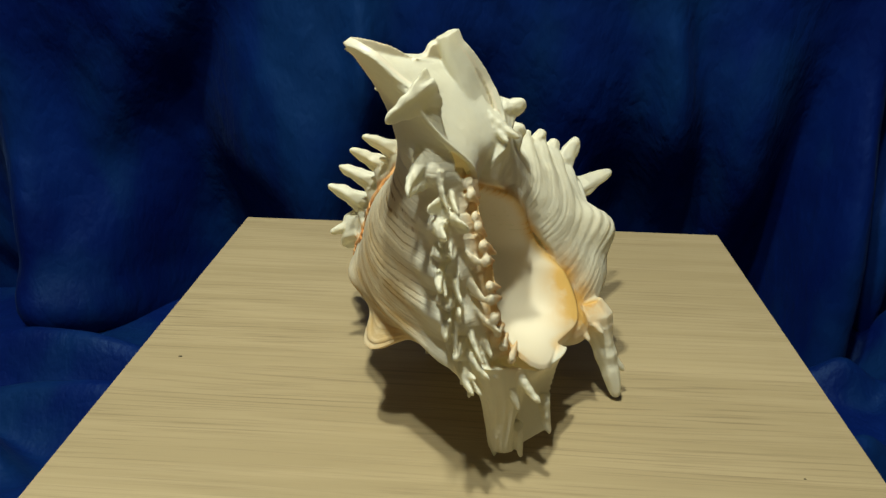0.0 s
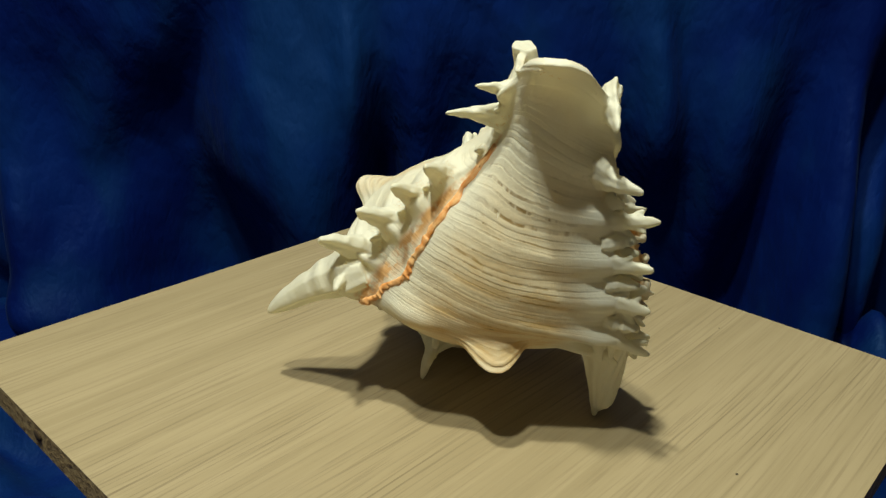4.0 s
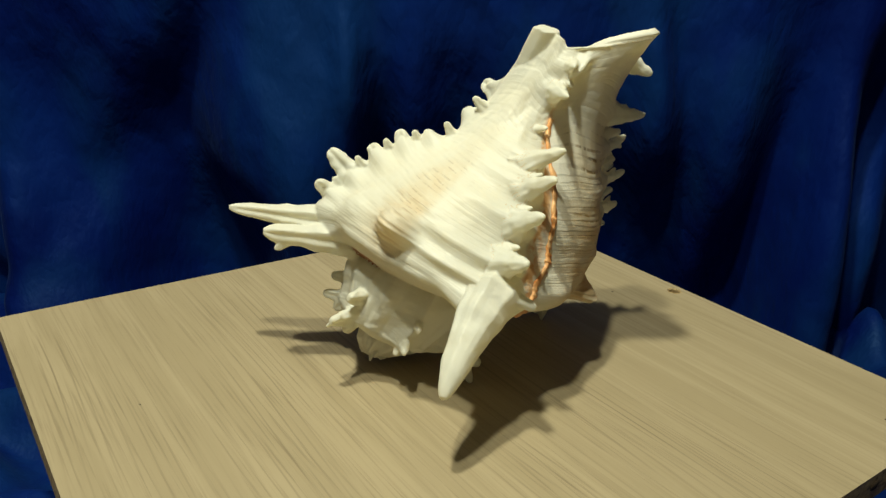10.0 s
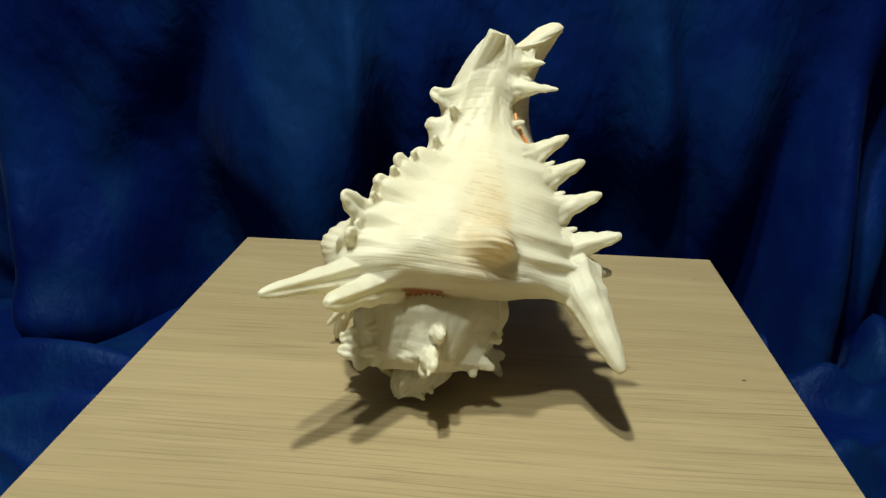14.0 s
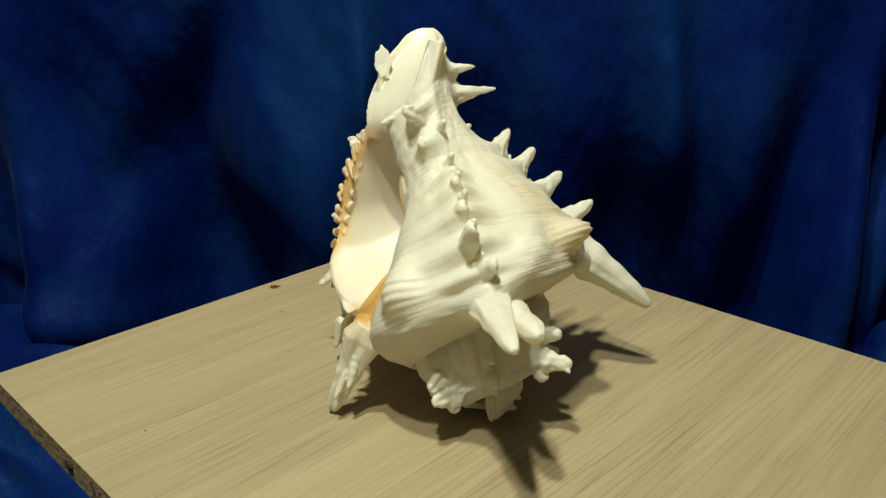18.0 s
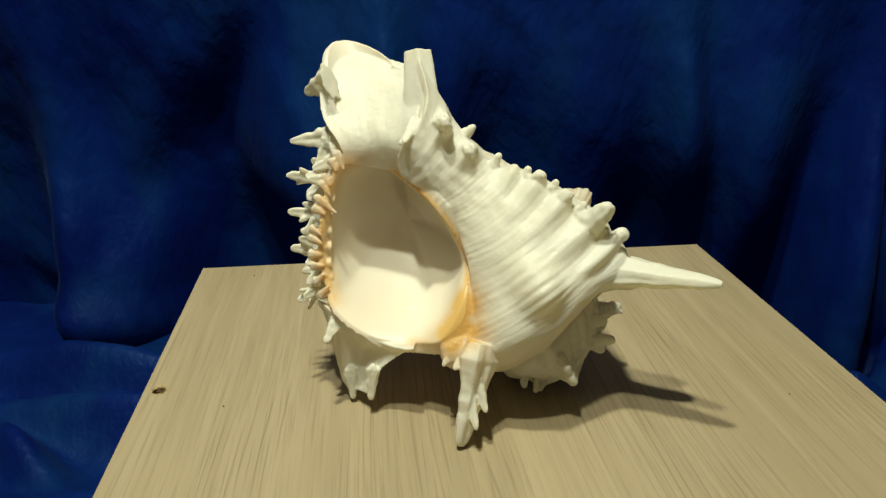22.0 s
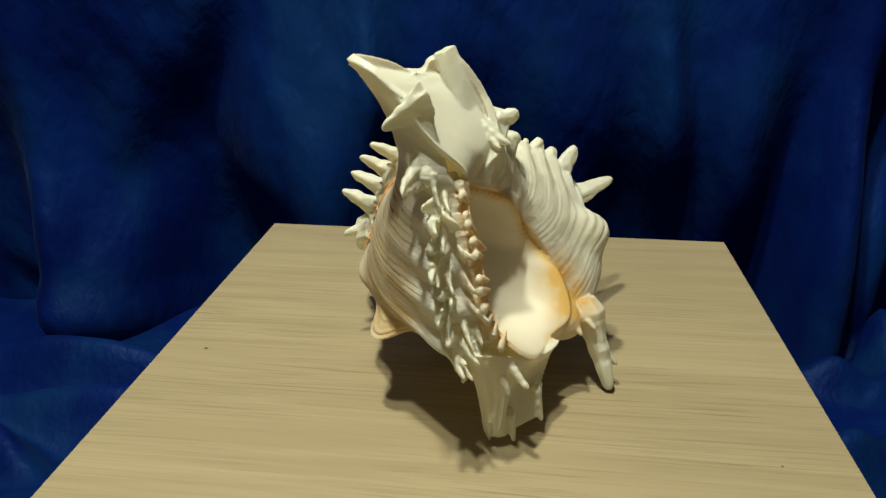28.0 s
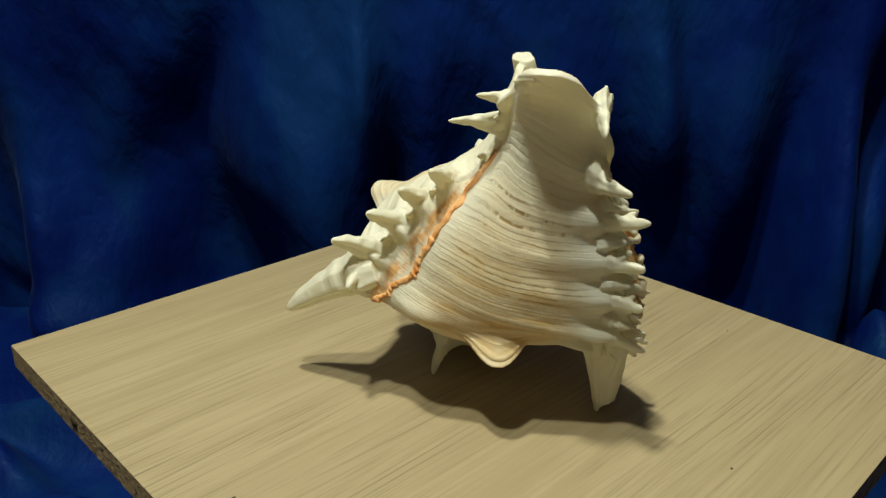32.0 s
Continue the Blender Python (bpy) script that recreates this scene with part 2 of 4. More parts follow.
def nacre_material():
    n = Nodes("shell_inside")
    ob = n.coords("Object")
    big = n.noise(ob, 16, 3, 0.5)
    col = n.mix(n.mapped(big, 0.35, 0.7), rgb(0.94, 0.90, 0.80), rgb(0.92, 0.86, 0.73))
    col = n.mix(blush(n, ob), col, rgb(0.86, 0.55, 0.18))
    n.bump(n.noise(ob, 40, 3, 0.5), 0.15, 0.001)
    n.translucent(rgb(0.97, 0.84, 0.58), 0.28)
    return n.done(col, 0.40)


NACRE = nacre_material()


def seam_material():
    n = Nodes("shell_seam")
    ob = n.coords("Object")
    a = n.noise(ob, 160, 5, 0.65)
    col = n.mix(n.mapped(a, 0.35, 0.65), rgb(0.70, 0.27, 0.07), rgb(0.84, 0.50, 0.24))
    n.bump(a, 0.5, 0.0012)
    return n.done(col, 0.5)


SEAM = seam_material()


def laminate_material():
    n = Nodes("wood_laminate")
    ob = n.coords("Object", (3.0, 60, 1))
    fine = n.coords("Object", (12, 620, 1))
    warp = n.noise(n.coords("Object", (4, 14, 1)), 1.0, 3, 0.5)
    a = n.noise(ob, 1.0, 5, 0.6, 0.6)
    b = n.noise(fine, 1.0, 3, 0.6)
    broad = n.noise(n.coords("Object", (1.2, 9, 1)), 1.0, 2, 0.5)
    col = n.mix(n.mapped(a, 0.36, 0.64), rgb(0.385, 0.314, 0.200), rgb(0.325, 0.262, 0.160))
    col = n.mix(n.mapped(broad, 0.4, 0.7, 0.0, 0.40), col, rgb(0.285, 0.228, 0.136))
    col = n.mix(n.math("MULTIPLY", n.mapped(b, 0.50, 0.68), n.mapped(warp, 0.3, 0.6, 0.15, 0.50)), col, rgb(0.19, 0.146, 0.085))
    sep = n.add("ShaderNodeSeparateXYZ")
    n.link(n.coords("Object"), sep.inputs[0])
    drift = n.math("MULTIPLY", n.noise(n.coords("Object", (1.3, 7, 1)), 1.0, 2, 0.4), 16.0)
    rings = n.math("FRACT", n.math("ADD", n.math("MULTIPLY", sep.outputs[1], 210.0), drift))
    broken = n.math("MULTIPLY", n.mapped(n.noise(n.coords("Object", (3.5, 240, 1)), 1.0, 2, 0.5), 0.40, 0.58), n.mapped(warp, 0.38, 0.62, 0.12, 0.55))
    vein = n.math("MULTIPLY", n.mapped(n.math("ABSOLUTE", n.math("SUBTRACT", rings, 0.5)), 0.17, 0.04), broken)
    col = n.mix(vein, col, rgb(0.185, 0.142, 0.085))
    n.bump(n.math("SUBTRACT", 1.0, n.math("MAXIMUM", n.mapped(b, 0.52, 0.7), vein)), 0.25, 0.0004)
    return n.done(col, n.mapped(a, 0.3, 0.7, 0.50, 0.62))


LAMINATE = laminate_material()


def chip_material():
    n = Nodes("chipboard_edge")
    ob = n.coords("Object", (1, 1, 1.6))
    vor = n.add("ShaderNodeTexVoronoi")
    n.link(ob, vor.inputs["Vector"])
    vor.inputs["Scale"].default_value = 420
    sep = n.add("ShaderNodeSeparateColor")
    n.link(vor.outputs["Color"], sep.inputs[0])
    b = n.noise(ob, 160, 4, 0.6)
    col = n.mix(sep.outputs[0], rgb(0.30, 0.20, 0.09), rgb(0.46, 0.34, 0.17))
    col = n.mix(n.mapped(b, 0.5, 0.66), col, rgb(0.13, 0.08, 0.035))
    n.bump(b, 0.6, 0.0015)
    return n.done(col, 0.85)


CHIP = chip_material()


def cloth_material():
    n = Nodes("blue_lining_cloth")
    ob = n.coords("Object")
    big = n.noise(ob, 4, 4, 0.6)
    teal = n.noise(n.coords("Object", (7, 7, 3)), 1.0, 3, 0.6)
    crease = n.noise(n.coords("Object", (30, 30, 13)), 1.0, 4, 0.6)
    col = n.mix(n.mapped(big, 0.3, 0.7), rgb(0.0006, 0.0052, 0.080), rgb(0.0016, 0.0150, 0.130))
    col = n.mix(n.mapped(teal, 0.45, 0.65, 0.0, 0.6), col, rgb(0.0032, 0.028, 0.110))
    sharp = n.math("ABSOLUTE", n.math("SUBTRACT", n.noise(n.coords("Object", (34, 34, 17), (0, 0.5, 0)), 1.0, 3, 0.55), 0.5))
    weave = n.noise(n.coords("Object", (900, 900, 500)), 1.0, 1, 0.5)
    n.bump(n.math("ADD", n.math("ADD", crease, n.math("MULTIPLY", sharp, 1.1)), n.math("MULTIPLY", weave, 0.02)), 0.55, 0.006)
    return n.done(col, n.mapped(crease, 0.3, 0.7, 0.50, 0.62), **{"Specular IOR Level": 0.22, "Specular Tint": (0.25, 0.5, 1.0, 1), "Sheen Weight": 0.03, "Sheen Roughness": 0.4, "Sheen Tint": (0.25, 0.45, 1.0, 1)})


CLOTH = cloth_material()


def plain(name, c, rough, var=0.06, **kw):
    n = Nodes(name)
    ob = n.coords("Object")
    a = n.noise(ob, 3, 5, 0.6)
    col = n.mix(n.mapped(a, 0.3, 0.7), rgb(*c), rgb(*[q * (1 - var * 3) for q in c]))
    n.bump(n.noise(ob, 120, 3, 0.6), 0.2, 0.001)
    return n.done(col, rough, **kw)


WALL = plain("wall_paint", (0.05, 0.047, 0.042), 0.8)
CEIL = plain("ceiling_paint", (0.03, 0.029, 0.027), 0.8)
FLOOR = plain("floor_boards", (0.20, 0.13, 0.08), 0.5)
BLACK = plain("black_plastic", (0.02, 0.02, 0.02), 0.45)
# near-black brown that stands for the shade inside the edge screw holes
HOLE_SHADE = plain("hole_shade", (0.05, 0.03, 0.015), 0.9)
MARK = plain("mark_dark", (0.06, 0.045, 0.03), 0.9)

# ---------------------------------------------------------------- room
TABLE_Z = -0.200
room = []
for name, b in (("wall_north", (-1.7, 1.7, 1.6, 1.7, -0.95, 1.55)), ("wall_south", (-1.7, 1.7, -1.45, -1.35, -0.95, 1.55)),
                ("wall_west", (-1.8, -1.7, -1.45, 1.7, -0.95, 1.55)), ("wall_east", (1.7, 1.8, -1.45, 1.7, -0.95, 1.55))):
    tagged(bm_part(name, box_bm(*b), WALL), "dim plain painted room wall", "wall", kind="structure")
tagged(bm_part("floor", box_bm(-1.8, 1.8, -1.45, 1.7, -1.0, -0.95), FLOOR), "dim wooden room floor", "floor", kind="structure")
tagged(bm_part("ceiling", box_bm(-1.8, 1.8, -1.45, 1.7, 1.55, 1.6), CEIL), "plain painted room ceiling", "ceiling", kind="structure")

# ---------------------------------------------------------------- the shell
from mathutils.kdtree import KDTree

APEX = Vector((0.028, 0.043, 0.005))
E3 = (Vector((-0.020, -0.060, 0.190)) - APEX).normalized()
E1 = Vector((0.93, -0.36, 0.0))
E1 = (E1 - E1.dot(E3) * E3).normalized()
E2 = E3.cross(E1)
LIP_PHI = -72.0  # the outer ridge; growth angle 0
LIP_END = 8.0  # where the lip ends
RIDGES = (0.0, -106.0, -217.0, -318.0, -415.0, -521.0, -625.0)
M_AP, M_E1, M_E2, M_E3 = (np.array(v) for v in (APEX, E1, E2, E3))


def at(h, rho, phi):
    """Shell space (mm along the axis, mm from it, degrees round it) to board space."""
    h, rho, p = np.asarray(h) / 1000, np.asarray(rho) / 1000, np.radians(phi)
    return M_AP + h[..., None] * M_E3 + (rho * np.cos(p))[..., None] * M_E1 + (rho * np.sin(p))[..., None] * M_E2


# growth angle; suture rho, h; shoulder rho, h; then four places towards the canal
PSI = (-1000, -900, -740, -630, -521, -415, -340, -318, -297, -270, -240, -217, -206, -190, -165, -145, -106, -85, -63, -45, -28, 0, 14)
SUT_R = (1, 4, 8, 14, 20, 28, 36, 38, 39, 40, 39, 38, 37, 37, 38, 39, 42, 44, 46, 49, 52, 55, 58)
SUT_H = (-2, 0, 5, 10, 17, 25, 32, 34, 36, 39, 44, 48, 51, 54, 58, 61, 66, 71, 76, 79, 83, 86, 87)
SHO_R = (2, 6, 16, 25, 33, 39, 50, 55, 57, 59, 60, 61, 63, 61, 59, 62, 73, 75, 77, 77, 79, 85, 88)
SHO_H = (0, 3, 11, 20, 28, 39, 56, 64, 64, 66, 69, 72, 76, 79, 83, 85, 88, 97, 104, 105, 112, 111, 102)
MID_R = (2, 14, 27, 39, 41, 45, 25, 22, 33, 42, 47, 50, 48, 47, 51, 56, 64, 64, 68, 74, 80, 92, 93)
MID_H = (2, 11, 22, 36, 52, 66, 92, 98, 102, 102, 104, 106, 107, 108, 108, 108, 109, 114, 121, 123, 126, 124, 122)
LOW_R = (1, 15, 24, 30, 32, 30, 13, 19, 25, 27, 29, 28, 27, 25, 28, 33, 45, 50, 53, 59, 64, 74, 76)
LOW_H = (4, 24, 38, 52, 68, 86, 128, 128, 130, 130, 132, 133, 136, 138, 138, 138, 137, 139, 146, 149, 151, 154, 154)
NEK_R = (1, 10, 16, 20, 22, 20, 26, 26, 26, 24, 22, 20, 18, 15, 15, 14, 15, 15, 22, 31, 38, 50, 54)
NEK_H = (6, 32, 50, 66, 84, 108, 156, 152, 154, 158, 164, 168, 172, 174, 176, 172, 170, 176, 186, 188, 188, 186, 184)
END_R = (1, 5, 8, 10, 12, 12, 24, 26, 28, 23, 23, 21, 20, 17, 15, 13, 13, 22, 35, 34, 33, 36, 38)
END_H = (8, 40, 60, 80, 100, 128, 166, 168, 172, 177, 188, 206, 210, 212, 213, 210, 213, 226, 241, 244, 241, 226, 214)
COLS = (SUT_R, SUT_H, SHO_R, SHO_H, MID_R, MID_H, LOW_R, LOW_H, NEK_R, NEK_H, END_R, END_H)


def table(psi):
    # a little smoothing between the growth stages
    return [(np.interp(psi - 5, PSI, q) + 2 * np.interp(psi, PSI, q) + np.interp(psi + 5, PSI, q)) / 4 for q in COLS]


def spline(pts, n):
    """Catmull-Rom through pts (k x 2), n samples, with the curve parameter 0..1."""
    k = len(pts)
    ext = np.vstack([2 * pts[0] - pts[1], pts, 2 * pts[-1] - pts[-2]])
    t = np.linspace(0, k - 1 - 1e-9, n)
    i = t.astype(int)
    f = (t - i)[:, None]
    a, b, c, d = ext[i], ext[i + 1], ext[i + 2], ext[i + 3]
    return 0.5 * (2 * b + (c - a) * f + (2 * a - 5 * b + 4 * c - d) * f ** 2 + (3 * b - a - 3 * c + d) * f ** 3)


def profile(psi, n):
    s = table(psi)
    w = float(np.interp(psi, (-345, -330, -150, -110), (0.0, 1.0, 1.0, 0.0)))
    mid = (s[0] * (0.14 - 0.08 * w) + s[2] * (0.86 + 0.08 * w), s[1] * (0.52 + 0.10 * w) + s[3] * (0.48 - 0.10 * w))
    p = spline(np.array([(s[0], s[1]), mid] + [(s[i], s[i + 1]) for i in range(2, 12, 2)]), n)
    # round the shoulder off
    k = max(3, int(n * 0.075))
    w = np.hanning(2 * k + 1)
    w /= w.sum()
    ext = np.vstack([2 * p[:1] - p[k:0:-1], p, 2 * p[-1:] - p[-2:-k - 2:-1]])
    return np.stack([np.convolve(ext[:, j], w, "valid") for j in (0, 1)], 1)


def ridge_gain(psi):
    g = 0.0
    for r in RIDGES:
        d = psi - r
        g += math.exp(-(d / 19.0) ** 2) if d < 0 else math.exp(-(d / (11.0 if r == -106.0 else 6.0)) ** 2)
    return min(g, 1.0)


# rounded nodes half-way between the ridges: angle, place on the profile, height in mm, two widths
NODES_AT = [(-37, 0.295, 15.0, 8.5, 0.050), (-154, 0.36, 15.0, 9.5, 0.065), (-258, 0.36, 10.0, 11.0, 0.07), (-70, 0.33, 3.0, 9.0, 0.06), (-186, 0.34, 3.0, 10.0, 0.07)]
RIBS = []  # ribs that run into the fronds: ridge angle, place on the profile, height in mm


def size_of(psi):
    return float(np.interp(psi, PSI, SHO_R)) / 80.0


def surface(psi, n, thick=0.0, plain_only=False):
    """(rho, h) along the profile with cords, ridge, ribs and nodes."""
    p = profile(psi, n)
    d = np.gradient(p, axis=0)
    nrm = np.stack([d[:, 1], -d[:, 0]], 1)
    nrm /= np.linalg.norm(nrm, axis=1)[:, None] + 1e-9
    v = np.linspace(0, 1, n)
    sz = size_of(psi)
    g = ridge_gain(psi)
    rise = np.clip((v - 0.05) / 0.25, 0, 1) * np.clip((1.0 - v) / 0.22, 0, 1)
    off = g * ((1.4 if -150 < psi < -60 else 3.4) if thick == 0 else 1.0) * sz * rise
    for a, b, c, wa, wb in NODES_AT:
        off = off + c * np.exp(-(((psi - a) / wa) ** 2 + ((v - b) / wb) ** 2) ** 1.25) * (1 if thick == 0 else 0.4)
    if thick == 0 and not plain_only:
        on = np.clip((v - 0.10) / 0.15, 0, 1) * np.clip((1.02 - v) / 0.12, 0, 1)
        bands = 0.65 + 0.5 * noise.noise((psi * 0.02, 4.0, 1.0))
        fine = 0.34 * np.cos(v * 2 * np.pi * 62)
        uneven = v * 15 + 0.7 * np.array([noise.noise((q * 9.0, psi * 0.004, 7.7)) for q in v])
        cords = (0.14 if -98 < psi < -5 else 0.28) * np.cos(2 * np.pi * uneven) * bands + fine * (0.25 if -100 < psi < -5 else 0.3)
        off = off + on * cords * max(sz, 0.5)
        # the cords stand out on the big node and on the shoulder nodes
        for a, b, c, wa, wb in NODES_AT[:3]:
            off = off + (0.11 if a > -100 else 0.05) * c * np.cos(v * 2 * np.pi * 40) * np.exp(-((psi - a) / (wa * 1.2)) ** 2 - ((v - b) / (wb * 1.4)) ** 2)
        for r, b, c in RIBS:
            dd = psi - r
            run = math.exp(-(dd / (36.0 if r == -104.0 else 26.0)) ** 2) if dd < 0 else math.exp(-(dd / (11.0 if r < -60 else 5.0)) ** 2)
            if run > 0.02:
                off = off + c * run * np.exp(-((v - b) / 0.024) ** 2)
        wob = np.array([noise.noise((psi * 0.035, q * 9.0, 3.1)) + 0.45 * noise.noise((psi * 0.11, q * 28.0, 9.1)) for q in v])
        off = off + float(np.interp(psi, (-400, -345, -108, -92, -10, 0), (3.0, 1.4, 1.4, 0.6, 0.6, 1.2))) * max(sz, 0.5) * wob * np.clip(v / 0.1, 0.3, 1)
        if psi < -430:
            off = off + (3.0 * noise.noise((psi * 0.09, 2.0, 0.3)) + 1.2 * noise.noise((psi * 0.3, 5.0, 0.3))) * rise
    return p + nrm * (off - thick * (1 + 0.5 * np.clip((v - 0.8) / 0.12, 0, 1)))[:, None]


# the rim of the opening, in mm: top of the inner lip, callus, basin, then up the outer lip
RIM = np.array([(-3, -58, 131), (20, -38, 117), (31, -21, 89), (48, -25, 72), (55, -37, 53), (44, -51, 46), (38, -74, 48), (28, -93, 60), (18, -97, 72), (12, -100, 89), (9, -98, 107), (4, -94, 123), (-1, -85, 137), (-12, -67, 138)], float) / 1000
CUP_AT = RIM.mean(0)
CUP_IN = np.array((-0.945, 0.327, 0.0))
CUP_DEEP = 0.058
_loop = np.vstack([RIM[-1:], RIM, RIM[:2]])


def rim_at(w):
    """The rim at w, 0..1 round the opening."""
    t = (w % 1.0) * len(RIM)
    q = int(t)
    u = t - q
    a, b, c, d = _loop[q], _loop[q + 1], _loop[q + 2], _loop[q + 3]
    return 0.5 * (2 * b + (c - a) * u + (2 * a - 5 * b + 4 * c - d) * u ** 2 + (3 * b - a - 3 * c + d) * u ** 3)


def cup_size(g):
    return (1 - g ** 2.4) ** 0.5 * (1 - 0.13 * (1 - math.exp(-g / 0.10)))


def cup(w, g):
    """The inside of the opening: w round it, g from the rim to the bottom."""
    return CUP_AT + (rim_at(w) - CUP_AT) * cup_size(g) + CUP_IN * CUP_DEEP * g


RIM_A = np.cross(CUP_IN, (0, 0, 1.0))
RIM_A /= np.linalg.norm(RIM_A)
RIM_B = np.cross(RIM_A, CUP_IN)
_fine = np.array([rim_at(k / 240) - CUP_AT for k in range(240)])
_turn = np.arctan2(_fine @ RIM_B, _fine @ RIM_A)
_order = np.argsort(_turn)
RIM_TURN, RIM_WIDE, RIM_IN = _turn[_order], np.hypot(_fine @ RIM_A, _fine @ RIM_B)[_order], (_fine @ CUP_IN)[_order]


def clear_of_cup(pts):
    """Old whorls that would stand in the opening are pressed back to its wall."""
    q = pts - CUP_AT
    a, b, z = q @ RIM_A, q @ RIM_B, q @ CUP_IN
    th, r = np.arctan2(b, a), np.hypot(a, b)
    wide, inn = np.interp(th, RIM_TURN, RIM_WIDE, period=2 * math.pi), np.interp(th, RIM_TURN, RIM_IN, period=2 * math.pi)
    g = np.clip((z - inn) / CUP_DEEP, 0, 0.999)
    size = (1 - g ** 2.4) ** 0.5 * (1 - 0.13 * (1 - np.exp(-g / 0.10)))
    g = np.clip((z - inn * size) / CUP_DEEP, -0.3, 1.0)
    size = np.where(g > 0, (1 - np.clip(g, 0, 0.999) ** 2.4) ** 0.5 * (1 - 0.13 * (1 - np.exp(-np.clip(g, 0, 1) / 0.10))), 1.0)
    lim = wide * size + 0.0018
    inside = (r < lim) & (g < 0.99) & (g > -0.28)
    k = np.where(inside, lim / np.maximum(r, 1e-6), 1.0)
    return CUP_AT + z[:, None] * CUP_IN + (a * k)[:, None] * RIM_A + (b * k)[:, None] * RIM_B


def build_shell():
    root = new("seashell")
    tagged(root, "large white ramose murex seashell with spiny fronds on the board", "seashell")
    n = 300
    mm = lambda *p: np.array(p) / 1000.0
    round_dir = lambda psi: -math.sin(math.radians(LIP_PHI + psi)) * M_E1 + math.cos(math.radians(LIP_PHI + psi)) * M_E2

    def on_ridge(tip, psi, lo=0.1, hi=1.0):
        q = surface(psi, 240, 0.0, True)
        pts = at(q[:, 1], q[:, 0], np.full(240, LIP_PHI + psi))
        i0, i1 = int(lo * 239), int(hi * 239)
        k = i0 + int(np.argmin(np.linalg.norm(pts[i0:i1] - tip, axis=1)))
        return pts[k], k / 239.0

    def ridge_point(psi, v):
        q = surface(psi, 240, 0.0, True)
        k = int(v * 239)
        return at(q[k:k + 1, 1], q[k:k + 1, 0], np.array([LIP_PHI + psi]))[0]

    def outward(psi, v):
        q = surface(psi, 240, 0.0, True)
        k = min(max(int(v * 239), 3), 236)
        d = q[k + 3] - q[k - 3]
        nr = np.array([d[1], -d[0]])
        nr /= np.linalg.norm(nr)
        o = at(np.array([0.0, nr[1] * 1000]), np.array([0.0, nr[0] * 1000]), np.full(2, LIP_PHI + psi))
        return (o[1] - o[0]) / np.linalg.norm(o[1] - o[0])

    pieces = []  # name, vertices, faces, label, material

    def frond_mesh(tip, base, up, r0, blunt, flat, bend, seed, vs, faces, groove=0.5, lump=0.12, flare=1.3, sink=0.005, neck=0.8):
        """Appends a grooved, tapering frond from base to tip; up: the side that is open."""
        axis = tip - base
        ln = np.linalg.norm(axis)
        axis = axis / ln
        start = base - axis * sink
        side = np.cross(axis, up)
        side /= np.linalg.norm(side) + 1e-9
        upn = np.cross(side, axis)
        tip_w = blunt * (0.72 if ln < 0.03 else 1.0)
        m, k, o = 26, 22, len(vs)
        for i in range(m):
            f = i / (m - 1)
            c = start + (tip - start) * f - upn * bend * ln * f * (1 - f) * 1.6
            r = r0 * (tip_w + (1 - tip_w) * (1 - f) ** 1.1) * (1 + flare * math.exp(-f * 6.5))
            r *= neck + (1 - neck) * min(1.0, f / 0.16)
            if f > 0.86:
                r *= math.sqrt(max(0.06, 1 - ((f - 0.86) / 0.155) ** 2))
            r *= 1 + lump * noise.noise((f * 7.0, seed * 3.7, 0.2)) + 0.02 * math.sin(f * 30 + seed)
            for j in range(k):
                th = 2 * math.pi * j / k
                cut = 1 - groove * math.exp(-((th - math.pi / 2) / 0.50) ** 2) * min(1, f * 5)
                # fine ridges along the frond and a scaly outline
                wob = 1 + (0.24 if ln < 0.03 else 0.10) * noise.noise((math.cos(th) * 1.5 + seed, math.sin(th) * 1.5, f * 6)) + 0.08 * math.cos(th * 7) * (1 - f * 0.6)
                if abs(math.cos(th)) > 0.8:
                    wob += (0.10 if ln < 0.03 else 0.08) * max(0.0, math.sin(f * ln * 900 + seed * 2)) * (1 - f * 0.5) * min(1.0, max(0.0, f - 0.15) * 5)
                vs.append(c + (side * math.cos(th) + upn * math.sin(th) * flat) * r * cut * wob)
        vs.append(tip - axis * r0 * 0.03)
        vs.append(start)
        for a in range(m - 1):
            for j in range(k):
                faces.append((o + a * k + j, o + a * k + (j + 1) % k, o + (a + 1) * k + (j + 1) % k, o + (a + 1) * k + j))
        e = o + (m - 1) * k
        faces.extend((e + j, e + (j + 1) % k, o + m * k) for j in range(k))
        faces.extend((o + (j + 1) % k, o + j, o + m * k + 1) for j in range(k))

    count = [0]

    def frond(tip, base, up, r0, name="spine", blunt=0.42, flat=0.8, bend=0.12, prongs=0, label="", groove=0.5, flare=1.0, sink=0.005, neck=0.8):
        count[0] += 1
        seed = count[0] * 1.37
        vs, faces = [], []
        tip, base = np.array(tip), np.array(base)
        frond_mesh(tip, base, up, r0, blunt, flat, bend, seed, vs, faces, groove, 0.12, flare, sink, neck)
        axis = (tip - base) / np.linalg.norm(tip - base)
        side = np.cross(axis, up)
        side /= np.linalg.norm(side) + 1e-9
        rng = random.Random(count[0])
        for q in range(prongs):
            f = 0.40 + 0.40 * (q // 2) / max(1, prongs // 2) + rng.uniform(-0.06, 0.06)
            sg = 1 if q % 2 else -1
            p0 = base + (tip - base) * f
            p1 = p0 + (axis * rng.uniform(0.8, 1.0) + side * sg * rng.uniform(0.5, 0.75) + np.array(up) * rng.uniform(-0.3, 0.4)) * r0 * rng.uniform(1.2, 1.7)
